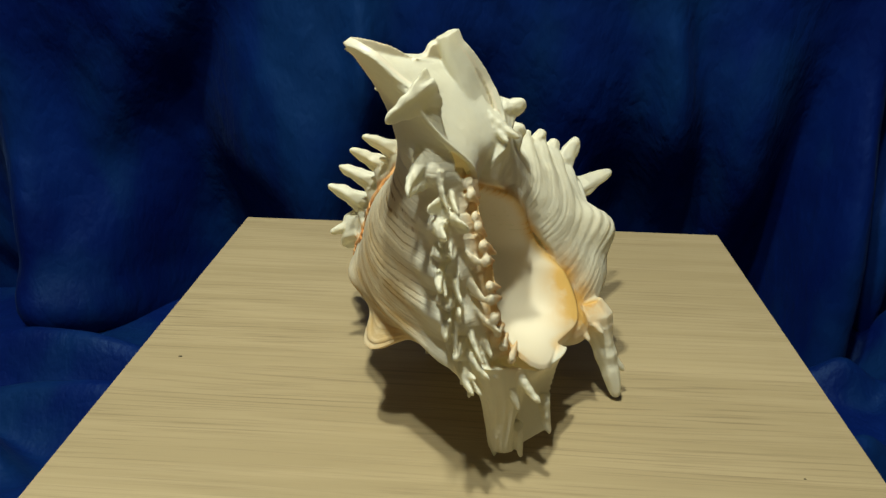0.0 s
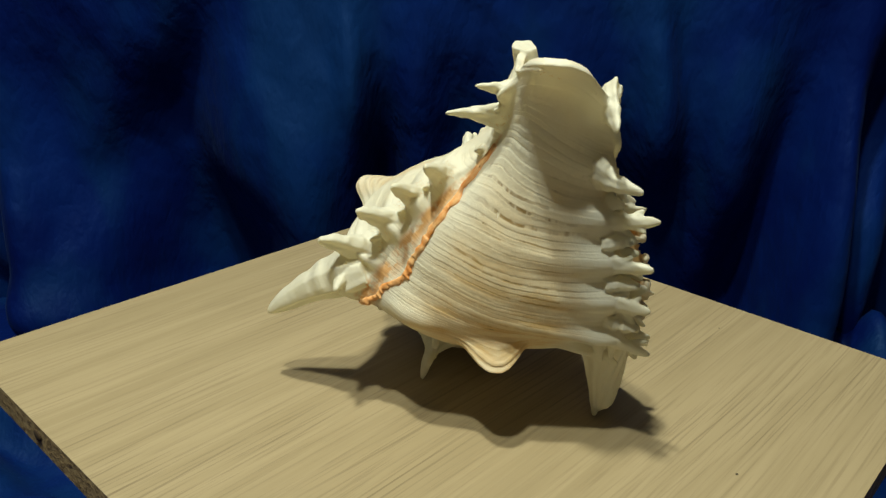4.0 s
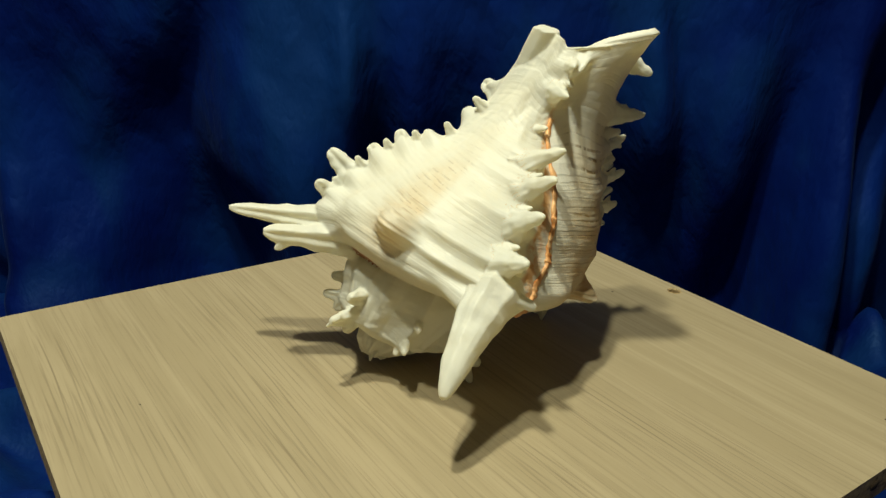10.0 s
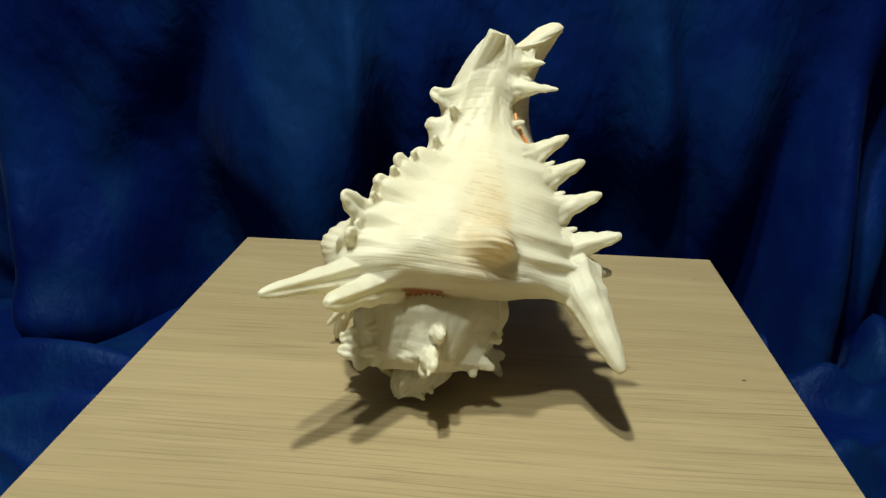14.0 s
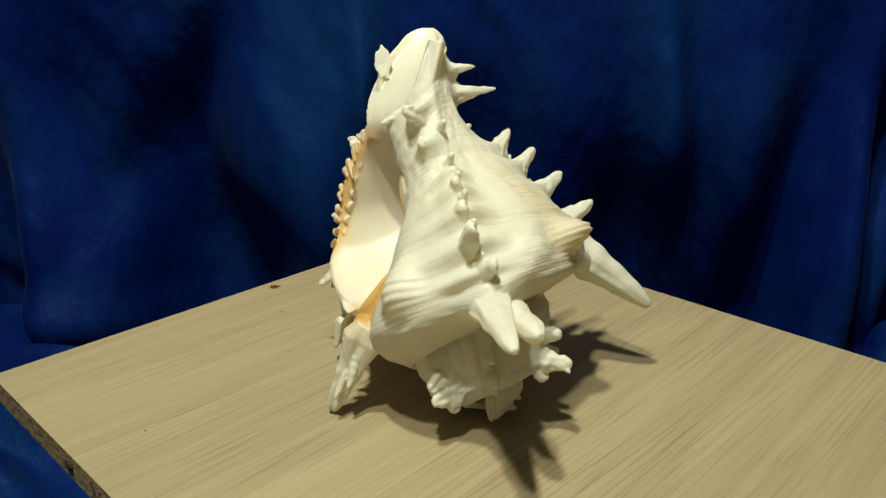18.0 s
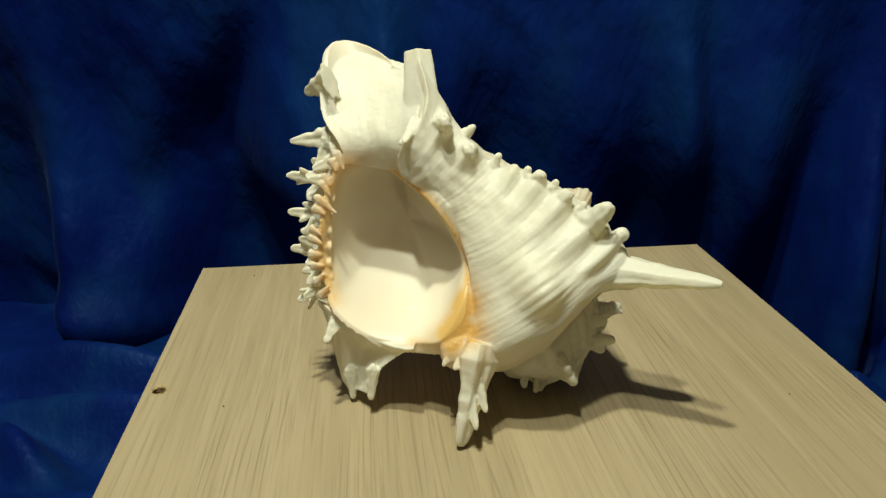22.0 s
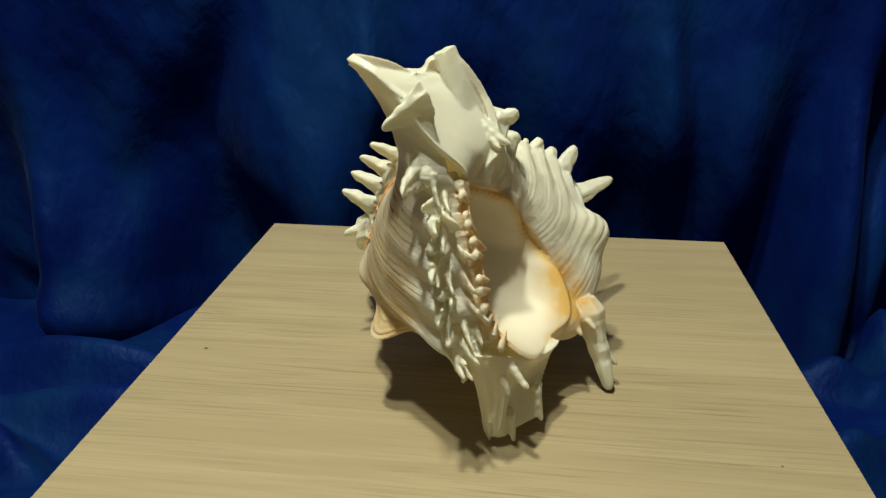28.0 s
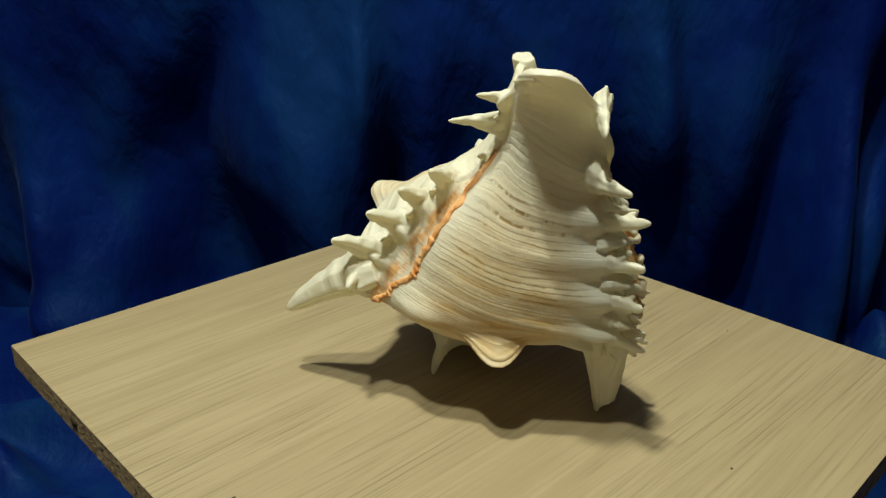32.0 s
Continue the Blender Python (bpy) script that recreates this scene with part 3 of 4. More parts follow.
            frond_mesh(p1, p0, up, r0 * 0.45, 0.6, 0.9, 0.05, seed + q, vs, faces, 0.3, 0.12, 0.0)
        pieces.append((name, vs, faces, label, SHELL))

    # where the fronds leave the ridges; each draws a rib in the whorl behind it
    lip = [(mm(*p), r) for p, r in (((-25, -117, 145), 6.6), ((-10, -119, 129), 6.4), ((-12, -120, 107), 6.6), ((-9, -120, 85), 6.6), ((3, -117, 56), 6.8))]
    second = [(mm(*p), r) for p, r in (((-43, -37, 180), 4.8), ((-51, -27, 167), 5.4), ((-58, -22, 142), 5.6), ((-67, -9, 131), 6.0), ((-76, 6, 117), 6.6), ((-86, 23, 100), 7.2), ((-84, 14, 74), 6.2))]
    third = [(mm(*p), r) for p, r in (((22, -30, 163), 6.6), ((23, -18, 148), 6.4), ((25, 6, 138), 5.8), ((34, 19, 138), 6.2), ((43, 32, 129), 6.8), ((57, 51, 125), 7.4), ((52, 62, 109), 6.4))]
    jobs = []
    for psi0, row, rib in ((-3.0, lip, 2.6), (-104.0, second, 4.6), (-217.0, third, 3.4)):
        for i, (tip, r) in enumerate(row):
            psi = psi0 - (26 if i == 0 else 18 if i == 1 else 0) if psi0 == -217.0 else psi0
            base, v = on_ridge(tip, psi)
            jobs.append((psi, tip, base, v, r))
            RIBS.append((psi, v, rib))

    # the wall swells where a frond or spine grows out of it
    for psi, tip, base, v, r in jobs:
        amp, wa, wb = (5.0, 9.0, 0.034) if psi > -50 else (3.2, 9.0, 0.028) if psi > -150 else (5.0, 13.0, 0.036)
        NODES_AT.append((psi, v, amp, wa, wb))
    NODES_AT.extend(((-104, 0.25, 12.0, 14.0, 0.075), (-214, 0.22, 9.0, 13.0, 0.07), (-207, 0.12, 7.0, 13.0, 0.05), (-1, 0.28, 10.0, 10.0, 0.05),
                     (-318, 0.31, 11.0, 11.0, 0.06), (-415, 0.30, 8.0, 12.0, 0.06), (-470, 0.30, 4.0, 12.0, 0.10), (-521, 0.31, 6.0, 12.0, 0.08), (-575, 0.30, 4.0, 12.0, 0.10), (-625, 0.30, 5.0, 13.0, 0.10), (-730, 0.30, 3.0, 14.0, 0.12)))

    psis = np.concatenate([np.arange(-1000, -420, 4.0), np.arange(-420, LIP_END + 0.1, 1.5)])
    psis[-1] = LIP_END

    # the wall of the spiral: outside, inside and the edges that close it
    outer, inner, grow_o = [], [], []
    vlin = np.linspace(0, 1, n)
    wave = np.abs(np.sin(vlin * np.pi * 25 + 0.4)) ** 0.7 * np.clip((vlin - 0.22) / 0.1, 0, 1) * np.clip((0.92 - vlin) / 0.1, 0, 1)
    for a in psis:
        lip_near = max(0.0, 1 - (LIP_END - a) / 5.0)
        q = surface(a, n)
        outer.append(at(q[:, 1], q[:, 0], LIP_PHI + a + 3.2 * wave * lip_near ** 2))
        q = surface(a, n, float(np.interp(a, (-800, -400, -345, -300), (3.0, 6.0, 5.0, 2.7))))
        inner.append(at(q[:, 1], q[:, 0], LIP_PHI + a + 3.2 * wave * lip_near ** 2))
        grow_o.append(np.stack([np.full(n, a / 100.0), vlin, np.zeros(n)], 1))
    rows = len(psis)
    outer, inner, grow_o = (np.concatenate(q) for q in (outer, inner, grow_o))
    old = grow_o[:, 0] < -2.6
    outer[old], inner[old] = clear_of_cup(outer[old]), clear_of_cup(inner[old])
    nw = rows * n
    wall = grid_faces(rows, n) + [tuple(i + nw for i in f) for f in grid_faces(rows, n, flip=True)]
    for i in range(rows - 1):
        for j in (0, n - 1):
            p, q = i * n + j, (i + 1) * n + j
            wall.append((p, q, q + nw, p + nw))
    for j in range(n - 1):
        for i in (0, rows - 1):
            p = i * n + j
            wall.append((p, p + 1, p + 1 + nw, p + nw))

    for psi, tip, base, v, r in jobs:
        if psi > -50:
            frond(tip, base, round_dir(0), r * (1.3 if v > 0.80 else 0.92) / 1000, "frond", 0.30 if v > 0.80 else 0.50, 0.62, 0.26 if v > 0.80 else 0.12, 0 if v > 0.80 else 2, groove=0.55, flare=0.35, sink=0.004, neck=1.0)
        elif psi > -150:
            frond(tip, base, round_dir(psi), r * 1.2 / 1000, "spine", 0.24 if v > 0.82 else 0.42, 0.95, 0.10, 0, groove=0.45, flare=1.1 if v > 0.4 else 0.4)
        else:
            frond(tip, base, round_dir(psi), r * 1.2 / 1000, "spine", 0.58, 0.85, 0.05, 0, groove=0.6, flare=0.4)
    frond(mm(-35, -107, 171), mm(-22, -95, 178), round_dir(-10), 0.0085, "frond", 0.34, 0.5, 0.05, 0, groove=0.3, flare=0.6, sink=0.006, neck=0.8)
    # smaller fronds between the large ones
    for psi, row, fl, rr in ((-2.0, lip, 0.50, 4.4), (-104.0, second, 0.32, 3.4), (-216.0, third, 0.55, 4.6)):
        vs_ = sorted(on_ridge(t, psi)[1] for t, _ in row)
        for a, b in zip(vs_[:-1], vs_[1:]):
            if b - a < 0.035:
                continue
            v = (a + b) / 2
            if psi == -2.0 and v > 0.80:
                continue
            p = ridge_point(psi, v)
            ln = {-2.0: 13.0, -104.0: 7.0, -216.0: 7.0}[psi] * (0.8 + 0.4 * random.random())
            frond(p + outward(psi, v) * ln / 1000 + round_dir(psi) * 0.002, p, round_dir(psi), rr / 1000, "spine", 0.5, 1.3 if psi == -2.0 else 0.85, 0.05, 0, groove=0.5, flare=0.3, sink=0.001 if psi == -2.0 else 0.005)
    # crowded leafy blades along the outer lip
    rng = random.Random(11)
    for i in range(30):
        v = 0.29 + 0.56 * (i + rng.uniform(-0.3, 0.3)) / 29
        psi = (0.0, 5.0, 2.5)[i % 3] + rng.uniform(-1.5, 1.5)
        p = ridge_point(psi, v)
        d = outward(psi, v) + M_E3 * rng.uniform(-0.7, 0.0) + round_dir(psi) * (rng.uniform(-0.6, 0.1) if i % 3 == 0 else rng.uniform(0.0, 0.6))
        frond(p + d / np.linalg.norm(d) * rng.uniform(9, 14) / 1000, p, round_dir(psi) + M_E3 * rng.uniform(-0.4, 0.4), rng.uniform(4.6, 6.0) / 1000, "frond", 0.46, 0.45, 0.15, 0, groove=0.6, flare=0.2, sink=0.004, neck=0.9)
    # long shoulder fronds and the three feet
    for p, psi, r, b, bl, fl, v, pr, fr in (
            ((-86, 69, 43), -104, 14.5, 0.18, 0.30, 1.1, 0.25, 0, 0.3),
            ((86, 101, 90), -214, 10.0, 0.0, 0.30, 1.35, 0.19, 0, 0.6), ((57, 93, 83), -206, 10.0, -0.1, 0.45, 1.2, 0.12, 1, 0.6),

            ((-27, 6, 1), -415, 8.0, 0.15, 0.42, 0.9, 0.30, 0, 0.3), ((8, 72, 44), -521, 6.0, 0.05, 0.35, 0.9, 0.32, 1, 0.3)):
        frond(mm(*p), ridge_point(psi, v), round_dir(psi), r / 1000, "shoulder_frond", bl, fl, b, pr, "long curved white frond", 0.40, fr, sink=0.026, neck=0.5)
    # stubby fronds on the old whorls
    for psi, sz in ((-350, 8), (-415, 9), (-470, 7), (-521, 10), (-575, 8), (-625, 10), (-680, 6), (-730, 7), (-835, 4.5)):
        for v, f in ((0.20, 0.6), (0.31, 1.0), (0.42, 0.8)):
            if psi == -415 and v < 0.3:
                continue
            p = ridge_point(psi, v)
            o = outward(psi, v)
            tip = p + o * sz * 1.25 * f / 1000
            if tip[2] > 0.002:
                frond(tip, p, round_dir(psi), sz * 0.66 / 1000, "spine", 0.6, 0.85, 0.05, 0, groove=0.6, flare=0.3)

    # shallow floor of the canal between the lip and the older canal
    def xyz(e1, e2, h):
        return M_AP + (e1 * M_E1 + e2 * M_E2 + h * M_E3) / 1000

    nu = 40
    edge_a = spline(np.array([(2, -86, 137), (0, -88, 148), (-13, -97, 163), (-30, -96, 183), (-52, -82, 194)], float), 40) / 1000
    edge_b = spline(np.array([(4, -52, 131), (13, -46, 152), (0, -43, 170), (-11, -44, 181), (-23, -47, 187)], float), 40) / 1000
    vs = []
    for i in range(40):
        f = i / 39
        a, b = edge_a[i], edge_b[i]
        sag = float(np.interp(f, (0, 0.15, 0.4, 0.75, 1), (5, 5, 5, 8, 4))) / 1000
        c = (a + b) / 2 - 2 * sag * (M_E1 * 0.95 + M_E3 * 0.1)
        for j in range(nu):
            g = j / (nu - 1)
            lumpy = 0.7 * noise.noise((f * 6, g * 5, 1.7)) + 0.3 * noise.noise((f * 3, g * 22, 4.7))
            vs.append((1 - g) ** 2 * a + 2 * g * (1 - g) * c + g * g * b - M_E1 * lumpy / 1000)

    def slab(name, vs, rows_, cols, down, label, mat=SHELL):
        fl = grid_faces(rows_, cols)
        q = rows_ * cols
        fl += [tuple(i + q for i in f[::-1]) for f in grid_faces(rows_, cols)]
        ring = [j for j in range(cols)] + [i * cols + cols - 1 for i in range(1, rows_)] + [(rows_ - 1) * cols + j for j in range(cols - 2, -1, -1)] + [i * cols for i in range(rows_ - 2, 0, -1)]
        fl += [(ring[i], ring[i - 1], ring[i - 1] + q, ring[i] + q) for i in range(len(ring))]
        pieces.append((name, vs + [p + down for p in vs], fl, label, mat))

    slab("canal_floor", vs, 40, nu, -M_E1 * 0.0032, "bright white trough of the canal")

    # the opening: a smooth deep cup that flares to a rim
    vs, fs = [], []
    for i in range(44):
        g = (i / 43) ** 1.4
        for j in range(120):
            vs.append(cup(j / 120, g))
    fs = grid_faces(44, 120, close_v=True)
    o = len(vs)
    ctr = CUP_AT + CUP_IN * CUP_DEEP * 0.5
    young = inner[(grow_o[:, 0] > -1.15) & (grow_o[:, 0] < 0.05)]
    wall_tree = KDTree(len(young))
    for k, p in enumerate(young):
        wall_tree.insert(p, k)
    wall_tree.balance()
    for k, p in enumerate(list(vs)):
        q = p - ctr
        q = q - q @ CUP_IN * CUP_IN * 0.6
        q = q / (np.linalg.norm(q) + 1e-9)
        hit, _, far = wall_tree.find(p)
        hit = np.array(hit)
        if k >= 360 and far < 0.026 and (hit - p) @ q > 0.35 * far:
            vs.append(hit + (hit - p) / (far + 1e-9) * 0.0012)
        else:
            w, g = (k % 120) / 120, (k // 120) / 43
            more = max(0.0, 1 - abs(w - 0.24) / 0.20) ** 0.5 * max(0.0, 1 - g / 0.6) if abs(w - 0.24) < 0.20 else 0.0
            vs.append(p + q * (0.0032 + 0.0085 * more) + CUP_IN * 0.005 * more)
    fs += [tuple(k + o for k in f[::-1]) for f in grid_faces(44, 120, close_v=True)]
    fs += [(j, (j + 1) % 120, (j + 1) % 120 + o, j + o) for j in range(120)]
    pieces.append(("aperture_cup", vs, fs, "smooth glossy cream inside of the opening", NACRE))

    # small orange teeth along the inner edge of the outer lip
    rng = random.Random(5)
    for k in range(13):
        w = 0.56 + 0.32 * (k + rng.uniform(-0.25, 0.25)) / 12
        p = cup(w, 0.0)
        d = (CUP_AT - p) / np.linalg.norm(CUP_AT - p)
        tip = p + d * (0.010 if k == 7 else rng.uniform(0.0, 0.0025)) - CUP_IN * rng.uniform(0.0, 0.003) + M_E3 * rng.uniform(-0.002, 0.002)
        frond(tip, p - d * 0.006, CUP_IN, rng.uniform(0.0028, 0.0040), "tooth", 0.30, 0.7, 0.0, 0, groove=0.2, flare=0.0, sink=0.003, neck=0.3)

    # leg of the outer lip: a folded plate that ends in prongs
    rings = np.array([[(-6, -72, 52), (4, -104, 62), (22, -99, 60), (36, -77, 46), (47, -51, 45)],
                      [(6, -77, 40), (8, -98, 45), (22, -96, 42), (29, -78, 38), (43, -60, 38)],
                      [(10, -80, 26), (11, -93, 28), (21, -95, 27), (25, -81, 26), (40, -72, 26)],
                      [(13, -82, 10), (12, -91, 12), (20, -93, 12), (26, -83, 16), (40, -76, 14)],
                      [(15, -84, 3), (15, -90, 6), (21, -90, 6), (28, -85, 9), (38, -77, 11)]], float) / 1000
    vs, k = [], 48
    for i in range(34):
        row = []
        for c in range(5):
            row.append([spline(rings[:, c, [a, 2]], 34)[i][0] for a in (0, 1)] + [spline(rings[:, c, [2, 0]], 34)[i][0]])
        row = np.array(row)
        ext = np.vstack([row, row[:1]])
        loop = np.vstack([row[-1:], ext, row[1:2]])
        mid = row.mean(0)
        for j in range(k):
            t = j / k * 5
            q = int(t)
            u = t - q
            a, b, c, d = loop[q], loop[q + 1], loop[q + 2], loop[q + 3]
            p = 0.5 * (2 * b + (c - a) * u + (2 * a - 5 * b + 4 * c - d) * u ** 2 + (3 * b - a - 3 * c + d) * u ** 3)
            out = (p - mid) / (np.linalg.norm(p - mid) + 1e-9)
            vs.append(p + out * (0.9 * math.sin(j * 2.1) * min(1, i / 12) + 1.0 * noise.noise((j * 0.5, i * 0.16, 3.3))) / 1000)
    fs = grid_faces(34, k, close_v=True)
    fs += [tuple(range(k)), tuple(range(33 * k, 34 * k))]
    pieces.append(("lip_leg", vs, fs, "broad folded white leg of the outer lip", SHELL))
    for tip, base, r in (((14, -85, 0), (15, -86, 18), 4.2), ((14, -92, 8), (16, -92, 24), 3.6), ((27, -87, 2), (25, -88, 20), 4.4), ((41, -77, 9), (38, -75, 27), 4.6), ((33, -101, 43), (24, -94, 52), 4.6), ((24, -100, 38), (20, -95, 48), 4.0)):
        frond(mm(*tip), mm(*base), round_dir(0), r / 1000, "prong", 0.55, 0.8, 0.05, 0, groove=0.4, flare=0.0, sink=0.004, neck=0.15)
    # cut-off end of the older canal beside the trough
    low, top = mm(5, -41, 146), mm(-15, -42, 196)
    ax = (top - low) / np.linalg.norm(top - low)
    wide = np.cross(ax, M_E1)
    wide /= np.linalg.norm(wide)
    deep = np.cross(wide, ax)
    vs = []
    for i in range(30):
        f = i / 29
        for j in range(36):
            th = 2 * math.pi * j / 36
            r = 1 + 0.10 * noise.noise((math.cos(th) * 1.6, math.sin(th) * 1.6, f * 3)) + 0.05 * math.cos(th * 5)
            tp = 1.6 * noise.noise((math.cos(th) * 1.2, math.sin(th) * 1.2, 6.0)) * f ** 6
            vs.append(low + (top - low) * f + ax * tp / 1000 + (wide * math.cos(th) * (14.0 - 6.4 * f ** 0.8) + deep * math.sin(th) * (6.0 - 1.6 * f)) * r / 1000)
    fs = grid_faces(30, 36, close_v=True) + [tuple(range(36)), tuple(range(29 * 36, 30 * 36))]
    pieces.append(("canal_end", vs, fs, "blunt white end of the older canal", SHELL))
    # forked foot beside the opening
    frond(mm(81, -31, 2), mm(65, -19, 46), round_dir(-312), 0.0105, "shoulder_frond", 0.40, 0.85, -0.05, 0, "forked white foot below the callus", groove=0.45, flare=0.5, sink=0.008, neck=0.5)
    # curl at the inner edge of the canal and crumbs below the callus
    for tip, base, r in (((19, -53, 152), (6, -46, 160), 4.5), ((14, -55, 150), (8, -48, 156), 3.5), ((85, -23, 14), (76, -25, 26), 4.2), ((80, -17, 21), (72, -21, 34), 4.6), ((62, -38, 40), (58, -30, 48), 4.0), ((70, -33, 42), (62, -24, 48), 4.2)):
        frond(mm(*tip), mm(*base), M_E1, r / 1000, "spine", 0.5, 0.9, 0.1, 0, groove=0.3, flare=0.0, sink=0.005, neck=0.15)

    # grow wall and fronds together into one skin, then part it again by what each bit of skin belongs to
    all_v = [outer, inner] + [np.array(p[1]) for p in pieces]
    all_f, o = list(wall), 2 * nw
    for p in pieces:
        all_f.extend(tuple(i + o for i in f) for f in p[2])
        o += len(p[1])
    owner = np.concatenate([np.full(len(v), i) for i, v in enumerate(all_v)])
    all_v = np.concatenate(all_v)
    me = bpy.data.meshes.new("skin")
    me.from_pydata(all_v.tolist(), [], all_f)
    tmp = new("skin", me)
    mod = tmp.modifiers.new("skin", "REMESH")
    mod.mode, mod.voxel_size, mod.adaptivity = "VOXEL", 0.0006, 0.0
    skin = bpy.data.meshes.new_from_object(tmp.evaluated_get(bpy.context.evaluated_depsgraph_get()))
    bpy.data.objects.remove(tmp)
    nv = len(skin.vertices)
    co = np.empty(nv * 3, dtype=np.float32)
    skin.vertices.foreach_get("co", co)
    co = co.reshape(-1, 3).astype(float)
    ed = np.empty(len(skin.edges) * 2, dtype=np.int32)
    skin.edges.foreach_get("vertices", ed)
    ed = ed.reshape(-1, 2)
    deg = np.bincount(ed.ravel(), minlength=nv)[:, None]
    for _ in range(2):
        acc = np.zeros_like(co)
        for k in range(3):
            acc[:, k] = np.bincount(ed[:, 0], co[ed[:, 1], k], nv) + np.bincount(ed[:, 1], co[ed[:, 0], k], nv)
        co = co * 0.5 + 0.5 * acc / np.maximum(deg, 1)
    skin.vertices.foreach_set("co", co.astype(np.float32).ravel())
    skin.update()
    nor = np.empty(nv * 3, dtype=np.float32)
    skin.vertices.foreach_get("normal", nor)
    nor = nor.reshape(-1, 3)
    quads = np.empty(len(skin.loops), dtype=np.int32)
    skin.loops.foreach_get("vertex_index", quads)
    sizes = np.empty(len(skin.polygons), dtype=np.int32)
    skin.polygons.foreach_get("loop_total", sizes)
    quads = quads.reshape(-1, 4) if (sizes == 4).all() else np.array([list(p.vertices)[:4] for p in skin.polygons if p.loop_total == 4])
    tree = KDTree(len(all_v))
    for i, v in enumerate(all_v):
        tree.insert(v, i)
    tree.balance()
    near = np.array([tree.find(v)[1] for v in co])
    own = owner[near]
    grow = np.zeros((nv, 3))
    on_wall = own < 2
    grow[on_wall] = np.concatenate([grow_o, grow_o])[near[on_wall]]
    # even out the growth numbers along the skin
    same = on_wall[ed[:, 0]] & on_wall[ed[:, 1]] & (own[ed[:, 0]] == own[ed[:, 1]]) & (np.abs(grow[ed[:, 0], 0] - grow[ed[:, 1], 0]) < 0.12)
    e0, e1 = ed[same, 0], ed[same, 1]
    cnt = np.bincount(np.concatenate([e0, e1]), minlength=nv)
    for _ in range(5):
        for k in range(2):
            acc = np.bincount(e0, grow[e1, k], nv) + np.bincount(e1, grow[e0, k], nv)
            grow[:, k] = np.where(cnt > 0, (grow[:, k] + acc) / (cnt + 1), grow[:, k])
    # orange blush: lip edge, inner lip and callus
    lines = [(np.array([rim_at(w) for w in np.linspace(0.54, 0.89, 60)]), 0.0062, 0.9), (np.array([rim_at(w) for w in np.linspace(0.0, 0.20, 60)]), 0.0034, 1.0),
             (np.array([rim_at(w) for w in np.linspace(0.29, 0.37, 12)]), 0.0030, 0.6), (np.array([(0.050, -0.026, 0.070), (0.054, -0.030, 0.062), (0.057, -0.033, 0.055), (0.060, -0.026, 0.060), (0.054, -0.040, 0.061), (0.059, -0.039, 0.064)]), 0.0110, 1.5)]
    for pts, wide, amt in lines:
        d2 = np.full(nv, 1.0)
        for p in pts:
            d2 = np.minimum(d2, ((co - p) ** 2).sum(1))
        grow[:, 2] = np.maximum(grow[:, 2], amt * np.exp(-d2 / wide ** 2))
    own = np.where(on_wall & (own == 0) & (grow[:, 0] < -3.45), -1, own)
    # skin of the inner side that looks outwards at the old whorls stays with the spire
    own = np.where(on_wall & (own == 1) & (grow[:, 0] < -3.0), -1, own)
    face_own = own[quads[:, 0]]
    names = {-1: ("spire", "low white spire of older whorls", SHELL_BODY), 0: ("body_whorl", "white body whorl with fine brown lines and nodes", SHELL_BODY),
             1: ("aperture_wall", "smooth glossy cream inner wall of the opening", NACRE)}
    for i, p in enumerate(pieces):
        names[i + 2] = (p[0], p[3], p[4])
    for key, (nm, lab, mat) in names.items():
        fq = quads[face_own == key]
        if len(fq) < 12:
            continue
        ids, back = np.unique(fq.ravel(), return_inverse=True)
        ob = part(nm, co[ids].tolist(), back.reshape(-1, 4).tolist(), mat, root, lab)
        att = ob.data.attributes.new("growth", "FLOAT_VECTOR", "POINT")
        att.data.foreach_set("vector", grow[ids].astype(np.float32).ravel())
        ob.data.normals_split_custom_set_from_vertices(nor[ids].tolist())
    bpy.data.meshes.remove(skin)

    # toothed orange seam along the second ridge
    vv = np.linspace(0.24, 0.83, 150)
    vs, k = [], 10
    for i, v in enumerate(vv):
        wav = -90 + 8 * math.sin(math.pi * (v - 0.24) / 0.69) + 2.5 * noise.noise((v * 14, 0.3, 5.5))
        c = ridge_point(wav, v)
        o = outward(wav, v)
        t = round_dir(wav)
        tooth = max(0.0, 0.3 + 1.6 * noise.noise((v * 46, 1, 1))) * 0.9
        for j in range(k):
            th = 2 * math.pi * j / k
            rr = 0.0011 + 0.0009 * noise.noise((v * 60, th, 2))
            vs.append(c + o * (rr * math.sin(th) * 0.9 + 0.0004) + t * (rr * math.cos(th) * 1.3 + (0.0026 * tooth if math.cos(th) > 0.3 else 0)))
    part("orange_seam", vs, grid_faces(150, k, close_v=True), SEAM, root, "frilled rust-orange seam")

    return root


shell = build_shell()

# ---------------------------------------------------------------- the board
HOLE_AT, HOLE_R = (-0.0013, -0.2045), 0.0042


